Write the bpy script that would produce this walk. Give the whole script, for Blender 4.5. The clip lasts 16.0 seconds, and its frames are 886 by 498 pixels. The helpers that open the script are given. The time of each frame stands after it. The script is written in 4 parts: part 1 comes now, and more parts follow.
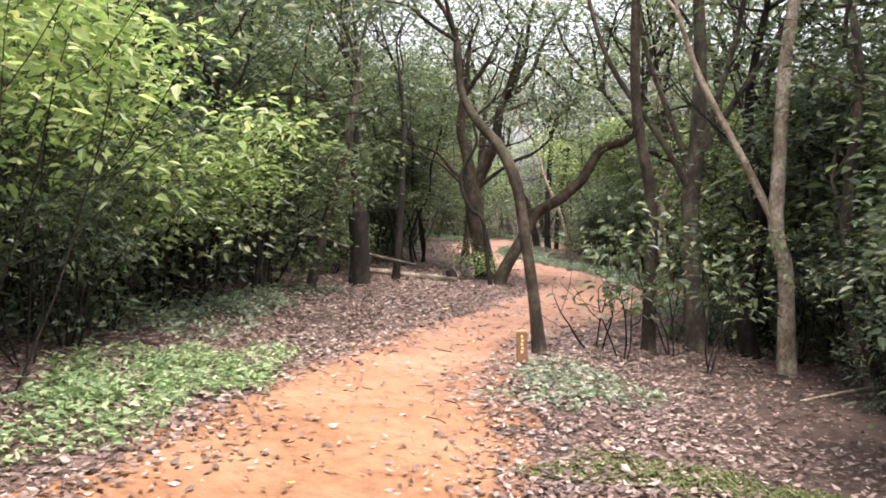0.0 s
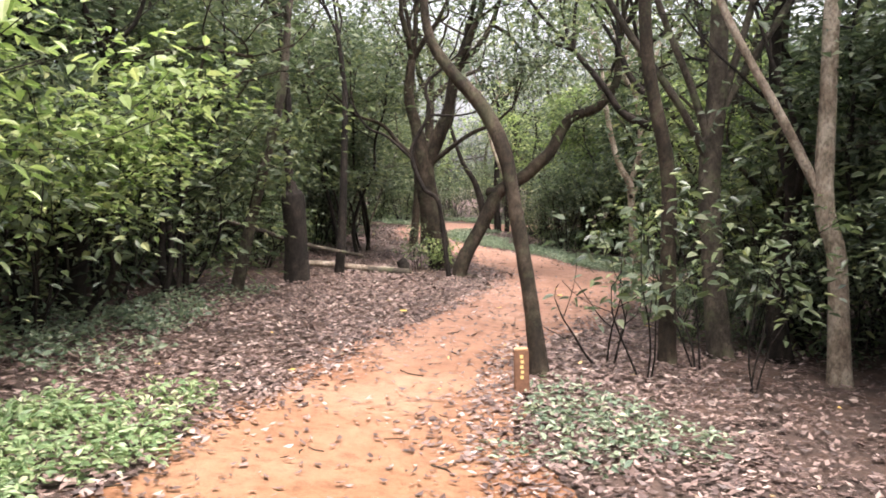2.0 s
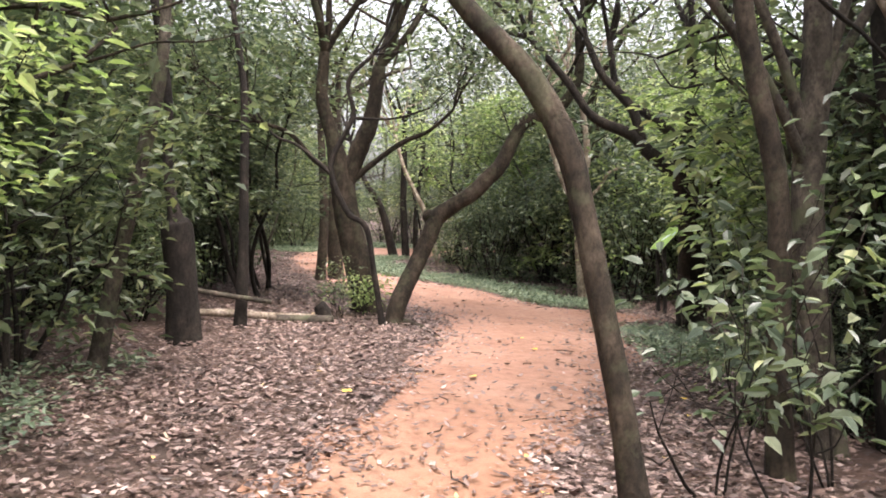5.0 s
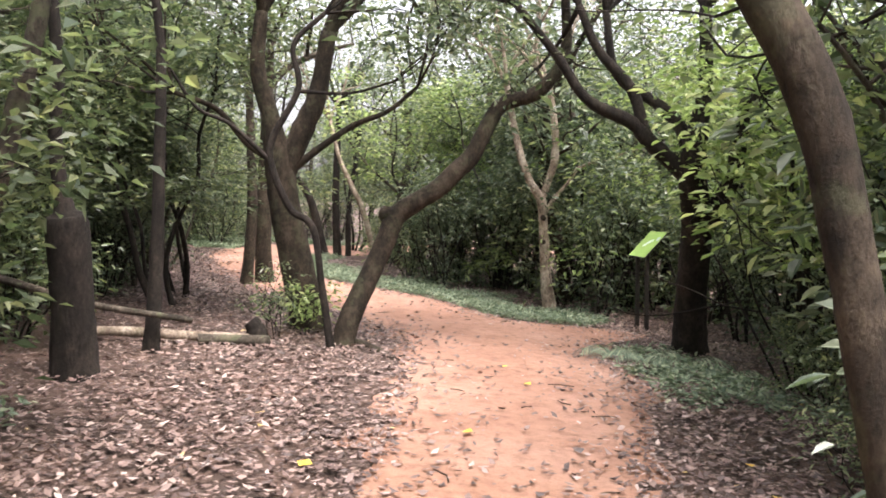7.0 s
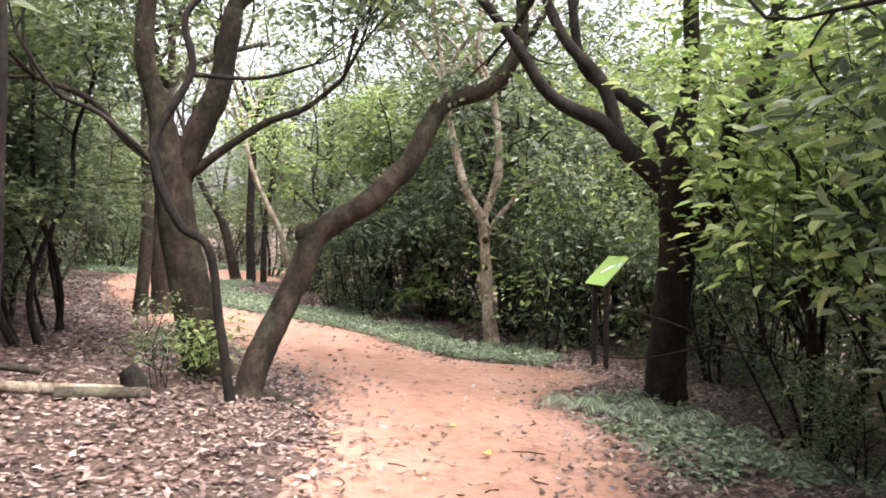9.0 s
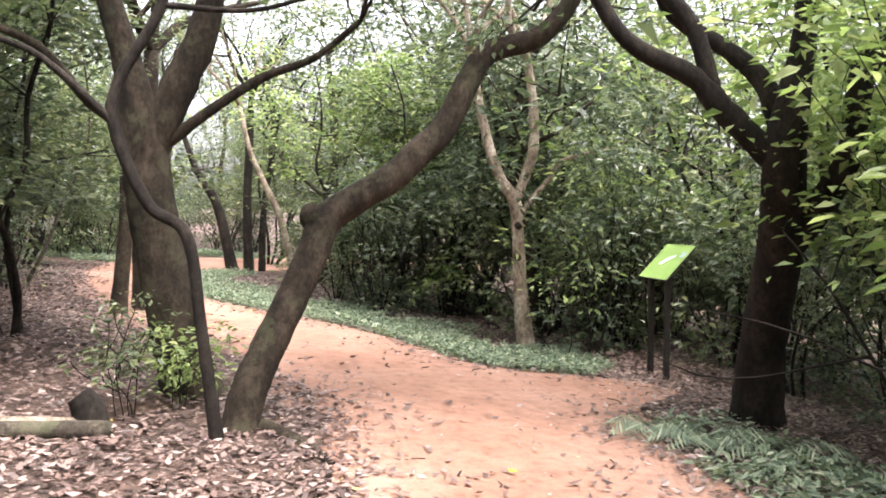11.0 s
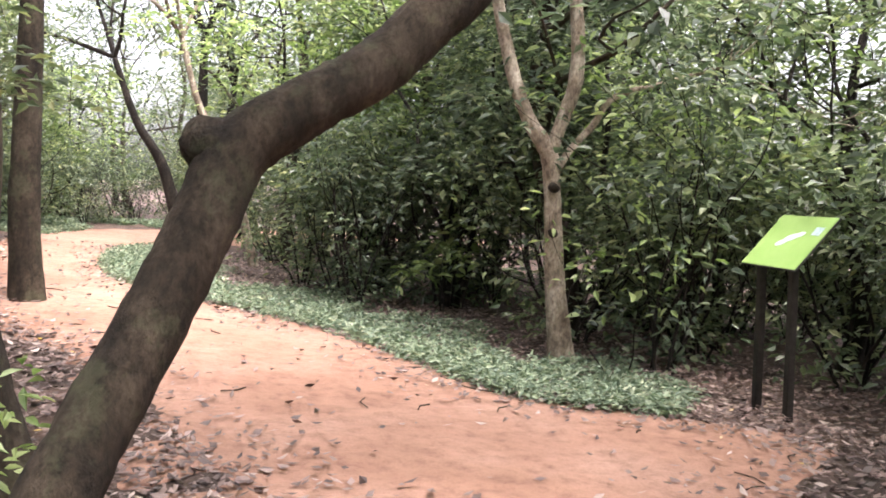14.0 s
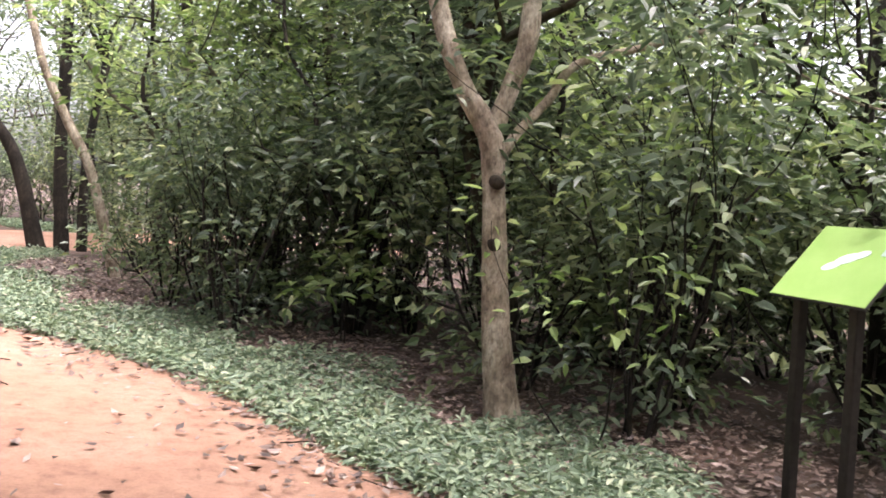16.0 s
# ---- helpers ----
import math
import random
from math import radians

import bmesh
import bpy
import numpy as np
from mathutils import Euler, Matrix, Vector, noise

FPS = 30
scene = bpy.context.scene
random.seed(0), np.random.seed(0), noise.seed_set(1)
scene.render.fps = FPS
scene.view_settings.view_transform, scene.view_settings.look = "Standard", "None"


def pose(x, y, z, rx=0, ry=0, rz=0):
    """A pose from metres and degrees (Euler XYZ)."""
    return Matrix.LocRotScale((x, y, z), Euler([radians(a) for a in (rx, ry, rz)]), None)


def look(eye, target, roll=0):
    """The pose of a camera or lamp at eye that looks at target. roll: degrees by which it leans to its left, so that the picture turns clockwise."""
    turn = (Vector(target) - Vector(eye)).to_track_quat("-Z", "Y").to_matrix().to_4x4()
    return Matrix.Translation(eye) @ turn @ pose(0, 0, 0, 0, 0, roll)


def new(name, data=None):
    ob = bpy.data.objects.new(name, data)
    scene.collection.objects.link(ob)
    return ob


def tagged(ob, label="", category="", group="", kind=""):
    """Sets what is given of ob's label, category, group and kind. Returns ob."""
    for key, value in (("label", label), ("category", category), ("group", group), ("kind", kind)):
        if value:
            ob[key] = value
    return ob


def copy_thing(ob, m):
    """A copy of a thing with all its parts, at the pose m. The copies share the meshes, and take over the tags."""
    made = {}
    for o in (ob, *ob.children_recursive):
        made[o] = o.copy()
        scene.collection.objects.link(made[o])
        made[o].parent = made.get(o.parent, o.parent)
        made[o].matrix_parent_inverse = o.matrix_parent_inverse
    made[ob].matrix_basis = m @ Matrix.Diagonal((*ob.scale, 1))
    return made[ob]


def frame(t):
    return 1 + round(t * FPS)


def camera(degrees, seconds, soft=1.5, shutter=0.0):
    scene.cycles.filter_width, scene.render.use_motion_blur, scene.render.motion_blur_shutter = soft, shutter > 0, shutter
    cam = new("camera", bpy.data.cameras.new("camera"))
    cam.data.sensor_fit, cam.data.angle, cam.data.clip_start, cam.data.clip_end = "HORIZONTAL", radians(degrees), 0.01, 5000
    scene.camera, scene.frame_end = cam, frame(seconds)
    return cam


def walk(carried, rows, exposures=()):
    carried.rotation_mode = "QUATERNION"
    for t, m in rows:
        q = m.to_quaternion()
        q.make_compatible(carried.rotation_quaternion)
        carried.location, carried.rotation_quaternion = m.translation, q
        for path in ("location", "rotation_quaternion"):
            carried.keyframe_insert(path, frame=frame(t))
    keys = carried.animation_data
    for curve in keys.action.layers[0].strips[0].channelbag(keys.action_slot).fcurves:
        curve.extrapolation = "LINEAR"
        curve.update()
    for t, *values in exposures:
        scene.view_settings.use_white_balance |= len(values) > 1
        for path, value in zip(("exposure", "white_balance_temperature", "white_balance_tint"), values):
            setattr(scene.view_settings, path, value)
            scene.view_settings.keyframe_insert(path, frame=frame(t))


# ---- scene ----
cam = camera(52.0, 16.0, 1.8)
PATH = [
    (0.0, (2.033, 0.751, 1.484), (1.679, 2.717, 1.387), 0.53),
    (0.5, (1.853, 1.303, 1.462), (1.538, 3.274, 1.327), -0.05),
    (1.0, (1.698, 1.826, 1.469), (1.423, 3.801, 1.318), -0.09),
    (1.5, (1.551, 2.322, 1.464), (1.306, 4.302, 1.325), -0.3),
    (2.0, (1.427, 2.843, 1.444), (1.214, 4.827, 1.308), -0.61),
    (2.5, (1.274, 3.34, 1.423), (1.085, 5.327, 1.296), -0.32),
    (3.0, (1.148, 3.756, 1.441), (0.985, 5.745, 1.308), -0.31),
    (3.5, (0.988, 4.257, 1.44), (0.853, 6.248, 1.315), 0.48),
    (4.0, (0.797, 4.738, 1.443), (0.72, 6.733, 1.331), -0.26),
    (6.5, (0.237, 7.217, 1.556), (0.425, 9.206, 1.466), -0.36),
    (7.0, (0.144, 7.682, 1.513), (0.374, 9.665, 1.402), -0.09),
    (7.5, (0.18, 8.072, 1.508), (0.464, 10.047, 1.376), 0.13),
    (8.0, (0.236, 8.5, 1.506), (0.552, 10.471, 1.392), 0.35),
    (8.5, (0.277, 9.018, 1.459), (0.639, 10.984, 1.4), 0.25),
    (9.0, (0.262, 9.421, 1.432), (0.663, 11.38, 1.377), 0.36),
    (11.5, (0.318, 11.532, 1.373), (0.722, 13.488, 1.256), 0.37),
    (12.0, (0.375, 11.984, 1.321), (0.823, 13.926, 1.149), -0.11),
    (12.5, (0.477, 12.497, 1.282), (0.941, 14.436, 1.119), 0.46),
    (13.0, (0.582, 13.109, 1.264), (1.071, 15.041, 1.095), -0.44),
    (13.5, (0.675, 13.615, 1.256), (1.119, 15.558, 1.094), 0.26),
    (14.0, (0.748, 14.143, 1.229), (1.19, 16.089, 1.088), 0.99),
    (14.5, (0.872, 14.625, 1.205), (1.353, 16.562, 1.081), 0.94),
    (15.0, (0.974, 15.191, 1.185), (1.517, 17.112, 1.068), 1.14),
    (15.5, (1.13, 15.651, 1.152), (1.741, 17.552, 1.031), 1.03),
    (16.0, (1.277, 16.135, 1.137), (1.906, 18.03, 1.018), 2.35),
]
walk(cam, [(t, look(eye, target, roll)) for t, eye, target, roll in PATH], [(0.0, 1.95, 6500, 18), (5.0, 2.1, 6500, 19), (8.5, 2.35, 6450, 18), (11.5, 2.55, 6400, 18), (16.0, 2.5, 6400, 20)])

# ---- world, sun, exposure ----
SUN_EL, SUN_AZ = 68.0, 150.0
world = bpy.data.worlds.new("sky")
scene.world = world
world.use_nodes = True
wn = world.node_tree
sky = wn.nodes.new("ShaderNodeTexSky")
sky.sky_type = "NISHITA"
sky.sun_disc = False
sky.sun_elevation, sky.sun_rotation = radians(SUN_EL), radians(SUN_AZ)
sky.air_density, sky.dust_density, sky.ozone_density = 1.0, 6.0, 0.4
veil = wn.nodes.new("ShaderNodeHueSaturation")
veil.inputs["Saturation"].default_value = 0.3
wn.links.new(sky.outputs["Color"], veil.inputs["Color"])
wn.links.new(veil.outputs["Color"], wn.nodes["Background"].inputs["Color"])
wn.nodes["Background"].inputs["Strength"].default_value = 0.15
sun_data = bpy.data.lights.new("sun", "SUN")
sun_data.energy, sun_data.angle, sun_data.color = 1.5, radians(30), (1.0, 0.95, 0.86)
sun = new("sun", sun_data)
az, el = radians(SUN_AZ), radians(SUN_EL)
sun.matrix_world = look((math.sin(az) * math.cos(el) * 50, math.cos(az) * math.cos(el) * 50, math.sin(el) * 50), (0, 0, 0))


# ---- materials ----
def material(name):
    m = bpy.data.materials.new(name)
    m.use_nodes = True
    nt = m.node_tree
    return m, nt, nt.nodes["Principled BSDF"]


def node(nt, kind, **values):
    n = nt.nodes.new(kind)
    for key, value in values.items():
        n.inputs[key].default_value = value
    return n


def ramp(nt, source, stops):
    r = nt.nodes.new("ShaderNodeValToRGB")
    e = r.color_ramp.elements
    while len(e) < len(stops):
        e.new(0.5)
    for k, (p, c) in enumerate(stops):
        e[k].position, e[k].color = p, (*c, 1)
    nt.links.new(source, r.inputs["Fac"])
    return r.outputs["Color"]


def mix(nt, fac, a, b, how="MIX"):
    m = nt.nodes.new("ShaderNodeMix")
    m.data_type, m.blend_type = "RGBA", how
    if isinstance(fac, (int, float)):
        m.inputs[0].default_value = fac
    else:
        nt.links.new(fac, m.inputs[0])
    nt.links.new(a, m.inputs[6])
    nt.links.new(b, m.inputs[7])
    return m.outputs[2]


def bump(nt, bsdf, height, strength, distance):
    b = node(nt, "ShaderNodeBump", Strength=strength, Distance=distance)
    nt.links.new(height, b.inputs["Height"])
    nt.links.new(b.outputs["Normal"], bsdf.inputs["Normal"])


def coords(nt, scale=(1, 1, 1)):
    g = nt.nodes.new("ShaderNodeTexCoord")
    mp = node(nt, "ShaderNodeMapping", Scale=scale)
    nt.links.new(g.outputs["Object"], mp.inputs["Vector"])
    return mp.outputs["Vector"]


def noise_tex(nt, vec, scale, detail=6.0, rough=0.6):
    n = node(nt, "ShaderNodeTexNoise", Scale=scale, Detail=detail, Roughness=rough)
    nt.links.new(vec, n.inputs["Vector"])
    return n.outputs["Fac"]


def bark(name, dark, mid, light, lichen=0.0):
    m, nt, b = material(name)
    v = coords(nt, (1, 1, 0.6))
    big, fine = noise_tex(nt, v, 6.0, 8.0, 0.7), noise_tex(nt, v, 38.0, 8.0, 0.75)
    base = ramp(nt, big, [(0.34, dark), (0.5, mid), (0.66, light)])
    grain = ramp(nt, fine, [(0.36, (0.3, 0.28, 0.26)), (0.5, (0.85, 0.84, 0.82)), (0.64, (1.25, 1.22, 1.18))])
    col = mix(nt, 0.85, base, grain, "MULTIPLY")
    if lichen:
        patch = ramp(nt, noise_tex(nt, coords(nt), 5.0, 8.0, 0.7), [(0.52, (0, 0, 0)), (0.6, (lichen, lichen, lichen))])
        pale = nt.nodes.new("ShaderNodeRGB")
        pale.outputs[0].default_value = (0.1, 0.115, 0.06, 1)
        col = mix(nt, patch, col, pale.outputs[0])
    nt.links.new(col, b.inputs["Base Color"])
    b.inputs["Roughness"].default_value = 0.9
    b.inputs["Specular IOR Level"].default_value = 0.25
    bump(nt, b, mix(nt, 0.6, big, fine), 1.0, 0.025)
    return m


def leafy(name, stops, rough=0.42, glow=0.35):
    m, nt, b = material(name)
    g = nt.nodes.new("ShaderNodeNewGeometry")
    col = ramp(nt, g.outputs["Random Per Island"], stops)
    spots = ramp(nt, noise_tex(nt, coords(nt), 30.0, 3.0), [(0.3, (0.7, 0.7, 0.66)), (0.6, (1, 1, 1))])
    col = mix(nt, 0.7, col, spots, "MULTIPLY")
    nt.links.new(col, b.inputs["Base Color"])
    b.inputs["Roughness"].default_value = rough
    b.inputs["Specular IOR Level"].default_value = 0.6
    if glow:
        t = nt.nodes.new("ShaderNodeBsdfTranslucent")
        warm = nt.nodes.new("ShaderNodeRGB")
        warm.outputs[0].default_value = (0.95, 1.05, 0.7, 1)
        nt.links.new(mix(nt, 1.0, col, warm.outputs[0], "MULTIPLY"), t.inputs["Color"])
        s = nt.nodes.new("ShaderNodeMixShader")
        s.inputs[0].default_value = glow
        nt.links.new(b.outputs[0], s.inputs[1])
        nt.links.new(t.outputs[0], s.inputs[2])
        nt.links.new(s.outputs[0], nt.nodes["Material Output"].inputs["Surface"])
    return m


BARK_BROWN = bark("brown_bark", (0.012, 0.009, 0.0065), (0.032, 0.024, 0.0165), (0.072, 0.056, 0.04), 0.22)
BARK_DARK = bark("dark_bark", (0.008, 0.0065, 0.005), (0.019, 0.015, 0.012), (0.042, 0.034, 0.027))
BARK_PALE = bark("pale_bark", (0.11, 0.082, 0.06), (0.28, 0.23, 0.18), (0.46, 0.41, 0.34), 0.2)
BARK_GREY = bark("grey_bark", (0.022, 0.019, 0.015), (0.058, 0.049, 0.038), (0.13, 0.11, 0.088), 0.45)
LEAF_DEEP = leafy("deep_green_leaf", [(0.0, (0.045, 0.066, 0.044)), (0.45, (0.1, 0.135, 0.092)), (0.8, (0.17, 0.21, 0.145)), (1.0, (0.3, 0.33, 0.22))], 0.33, 0.48)
LEAF_MID = leafy("mid_green_leaf", [(0.0, (0.06, 0.09, 0.05)), (0.5, (0.14, 0.18, 0.1)), (0.9, (0.24, 0.28, 0.16)), (1.0, (0.38, 0.4, 0.2))], 0.38, 0.48)
# Yellow-green leaf, lightened further: the light on sunlit sprays is in its colour.
LEAF_BRIGHT = leafy("bright_green_leaf", [(0.0, (0.15, 0.23, 0.08)), (0.5, (0.3, 0.39, 0.16)), (0.9, (0.48, 0.55, 0.28)), (1.0, (0.62, 0.64, 0.36))], 0.38, 0.55)
COVER = leafy("ground_cover_leaf", [(0.0, (0.1, 0.145, 0.1)), (0.5, (0.19, 0.255, 0.17)), (0.9, (0.31, 0.37, 0.25)), (1.0, (0.45, 0.46, 0.33))], 0.5, 0.25)
FRESH = leafy("fresh_herb_leaf", [(0.0, (0.11, 0.18, 0.08)), (0.5, (0.22, 0.32, 0.15)), (0.9, (0.36, 0.44, 0.24)), (1.0, (0.5, 0.5, 0.34))], 0.5, 0.35)
LITTER = leafy("dry_leaf", [(0.0, (0.04, 0.024, 0.02)), (0.35, (0.095, 0.058, 0.048)), (0.65, (0.165, 0.108, 0.09)), (0.9, (0.27, 0.19, 0.165)), (0.998, (0.42, 0.34, 0.3)), (1.0, (0.6, 0.4, 0.05))], 0.55, 0.0)


def soil_material():
    m, nt, b = material("forest_soil")
    v = coords(nt)
    col = ramp(nt, noise_tex(nt, v, 2.2, 8.0, 0.65), [(0.3, (0.035, 0.023, 0.018)), (0.5, (0.08, 0.052, 0.04)), (0.7, (0.16, 0.1, 0.077))])
    fine = noise_tex(nt, v, 55.0, 4.0, 0.7)
    col = mix(nt, 0.7, col, ramp(nt, fine, [(0.35, (0.5, 0.48, 0.46)), (0.65, (1.1, 1.05, 1.0))]), "MULTIPLY")
    nt.links.new(col, b.inputs["Base Color"])
    b.inputs["Roughness"].default_value = 0.95
    bump(nt, b, fine, 0.7, 0.03)
    return m


def clay_material():
    m, nt, b = material("orange_clay")
    v = coords(nt)
    big = noise_tex(nt, v, 0.9, 6.0, 0.6)
    orange = ramp(nt, big, [(0.3, (0.19, 0.092, 0.048)), (0.48, (0.245, 0.128, 0.07)), (0.7, (0.3, 0.175, 0.108))])
    rosy = ramp(nt, big, [(0.3, (0.26, 0.148, 0.106)), (0.48, (0.325, 0.192, 0.142)), (0.7, (0.385, 0.245, 0.19))])
    where = nt.nodes.new("ShaderNodeSeparateXYZ")
    nt.links.new(v, where.inputs[0])
    along = node(nt, "ShaderNodeMapRange", **{"From Min": 6.5, "From Max": 14.0})
    nt.links.new(where.outputs["Y"], along.inputs["Value"])
    col = mix(nt, along.outputs[0], orange, rosy)
    mid = ramp(nt, noise_tex(nt, v, 9.0, 8.0, 0.72), [(0.3, (0.5, 0.45, 0.42)), (0.5, (0.92, 0.9, 0.88)), (0.72, (1.15, 1.12, 1.1))])
    fine = noise_tex(nt, v, 70.0, 5.0, 0.7)
    col = mix(nt, 0.75, col, mid, "MULTIPLY")
    col = mix(nt, 0.5, col, ramp(nt, fine, [(0.33, (0.6, 0.55, 0.5)), (0.5, (1, 1, 1))]), "MULTIPLY")
    nt.links.new(col, b.inputs["Base Color"])
    b.inputs["Roughness"].default_value = 0.95
    b.inputs["Specular IOR Level"].default_value = 0.15
    bump(nt, b, mix(nt, 0.6, noise_tex(nt, v, 12.0, 8.0, 0.7), fine), 0.6, 0.02)
    return m


def plain(name, dark, light, scale, rough, metallic=0.0):
    m, nt, b = material(name)
    n = noise_tex(nt, coords(nt), scale, 6.0)
    nt.links.new(ramp(nt, n, [(0.3, dark), (0.7, light)]), b.inputs["Base Color"])
    b.inputs["Roughness"].default_value, b.inputs["Metallic"].default_value = rough, metallic
    bump(nt, b, n, 0.15, 0.004)
    return m


SOIL, CLAY = soil_material(), clay_material()
MOSS = plain("moss", (0.06, 0.08, 0.022), (0.12, 0.14, 0.045), 30, 0.95)
WOOD = plain("stained_post_wood", (0.1, 0.045, 0.025), (0.2, 0.1, 0.055), 22, 0.7)
CUT = plain("cut_wood", (0.3, 0.17, 0.09), (0.45, 0.27, 0.15), 30, 0.8)
OCHRE = plain("ochre_paint", (0.6, 0.42, 0.14), (0.75, 0.56, 0.24), 40, 0.6)
STEEL = plain("dark_painted_steel", (0.018, 0.015, 0.013), (0.04, 0.034, 0.03), 25, 0.5, 0.3)
GREEN = plain("printed_green_panel", (0.26, 0.43, 0.12), (0.34, 0.5, 0.17), 3.0, 0.22)
# Pale colour that stands in for the glare on the sign's face.
PALE_GLARE = plain("pale_glare", (0.62, 0.78, 0.7), (0.72, 0.84, 0.78), 9.0, 0.22)
BLUE_PRINT = plain("grey_blue_print", (0.3, 0.42, 0.42), (0.5, 0.6, 0.62), 40.0, 0.22)
EDGE = plain("panel_edge", (0.02, 0.02, 0.018), (0.05, 0.05, 0.045), 20.0, 0.4)


# ---- mesh helpers ----
def mesh_of(name, verts, tris, mat, smooth=False, quads=False):
    n = 4 if quads else 3
    me = bpy.data.meshes.new(name)
    verts, tris = np.asarray(verts, np.float32), np.asarray(tris, np.int32)
    me.vertices.add(len(verts))
    me.vertices.foreach_set("co", verts.ravel())
    me.loops.add(tris.size)
    me.loops.foreach_set("vertex_index", tris.ravel())
    me.polygons.add(len(tris))
    me.polygons.foreach_set("loop_start", np.arange(0, tris.size, n, dtype=np.int32))
    me.polygons.foreach_set("use_smooth", np.full(len(tris), smooth))
    me.update(calc_edges=True)
    me.materials.append(mat)
    return me


def part(name, me, parent, label=""):
    ob = new(name, me)
    ob.parent = parent
    return tagged(ob, label)


def thing(name, place, label, category, group="", kind=""):
    ob = new(name)
    ob.location = place
    return tagged(ob, label, category, group, kind)


def from_bmesh(name, bm, mat, smooth=False):
    me = bpy.data.meshes.new(name)
    bm.normal_update()
    bm.to_mesh(me)
    bm.free()
    for p in me.polygons:
        p.use_smooth = smooth
    me.materials.append(mat)
    return me


def box(sx, sy, sz, mat, name, bevel=0.004, m=Matrix()):
    bm = bmesh.new()
    bmesh.ops.create_cube(bm, size=1, matrix=m @ Matrix.Diagonal((sx, sy, sz, 1)))
    bmesh.ops.bevel(bm, geom=bm.edges[:], offset=bevel, segments=2, affect="EDGES")
    return from_bmesh(name, bm, mat)


def spline(nodes, steps):
    p = np.asarray(nodes, float)
    q = np.vstack([2 * p[0] - p[1], p, 2 * p[-1] - p[-2]])
    out = []
    for i in range(len(p) - 1):
        a, b, c, d = q[i:i + 4]
        for t in np.arange(steps) / steps:
            out.append(0.5 * (2 * b + (c - a) * t + (2 * a - 5 * b + 4 * c - d) * t * t + (3 * b - a - 3 * c + d) * t ** 3))
    out.append(p[-1])
    return np.array(out)


class Wood:
    """Collects tapered, slightly lumpy tubes for one trunk or one set of limbs."""

    def __init__(self):
        self.v, self.f, self.count = [], [], 0

    def tube(self, nodes, sides=9, steps=4, lump=0.1, flare=0.0):
        p = spline(nodes, steps)
        tangent = np.gradient(p[:, :3], axis=0)
        tangent /= np.linalg.norm(tangent, axis=1)[:, None] + 1e-9
        ref = np.array([0.9, 0.43, 0.05])
        a = np.cross(tangent, ref)
        a /= np.linalg.norm(a, axis=1)[:, None] + 1e-9
        b = np.cross(tangent, a)
        ang = np.arange(sides) * 2 * np.pi / sides
        rough = 1 + lump * np.random.uniform(-1, 1, (len(p), sides)) * 0.6 + lump * np.random.uniform(-0.6, 0.6, (len(p), 1))
        rad = np.maximum(p[:, 3], 0.003)[:, None] * rough
        if flare:
            k = np.exp(-np.arange(len(p)) / 1.6)[:, None]
            rad = rad * (1 + k * flare * (1 + 0.6 * np.cos(3 * ang + 1.3)[None, :]))
        ring = p[:, None, :3] + rad[:, :, None] * (np.cos(ang)[None, :, None] * a[:, None] + np.sin(ang)[None, :, None] * b[:, None])
        i, j = np.meshgrid(np.arange(len(p) - 1), np.arange(sides), indexing="ij")
        k = (j + 1) % sides
        base = self.count
        self.f.append(np.stack([base + i * sides + j, base + i * sides + k, base + (i + 1) * sides + k, base + (i + 1) * sides + j], -1).reshape(-1, 4))
        self.v.append(ring.reshape(-1, 3))
        self.count += len(p) * sides
        cap = base + (len(p) - 1) * sides
        for s in range(1, sides - 2, 2):
            self.f.append(np.array([[cap, cap + s, cap + s + 1, cap + s + 2 if s + 2 < sides else cap + s + 1]]))
        return p

    def mesh(self, name, mat, origin=(0, 0, 0)):
        f = [r for r in np.vstack(self.f) if len(set(r)) == 4]
        return mesh_of(name, np.vstack(self.v) - np.array(origin), f, mat, True, True)


def unit(v):
    return v / (np.linalg.norm(v) + 1e-9)


def branch(wood, start, way, length, radius, depth, tips, rng, lift=0.15, wild=0.45):
    """A crooked limb that forks again; the ends are gathered in tips."""
    nodes, p, d = [(*start, radius)], np.array(start, float), unit(np.array(way, float))
    n = 4
    for k in range(n):
        d = unit(d + rng.normal(0, wild * 0.55, 3) + np.array([0, 0, lift]))
        p = p + d * length / n
        nodes.append((*p, radius * (1 - 0.62 * (k + 1) / n)))
        if depth > 0 and k >= 1:
            side = unit(np.cross(d, rng.normal(0, 1, 3)))
            branch(wood, p, d * 0.6 + side * 0.9, length * rng.uniform(0.5, 0.75), nodes[-1][3] * 0.72, depth - 1, tips, rng, lift, wild)
        if depth == 0 and k >= 1:
            tips.append(p + rng.normal(0, 0.08, 3))
    tips.append(p)
    wood.tube(nodes, 6 if radius > 0.02 else 4, 2, 0.12)


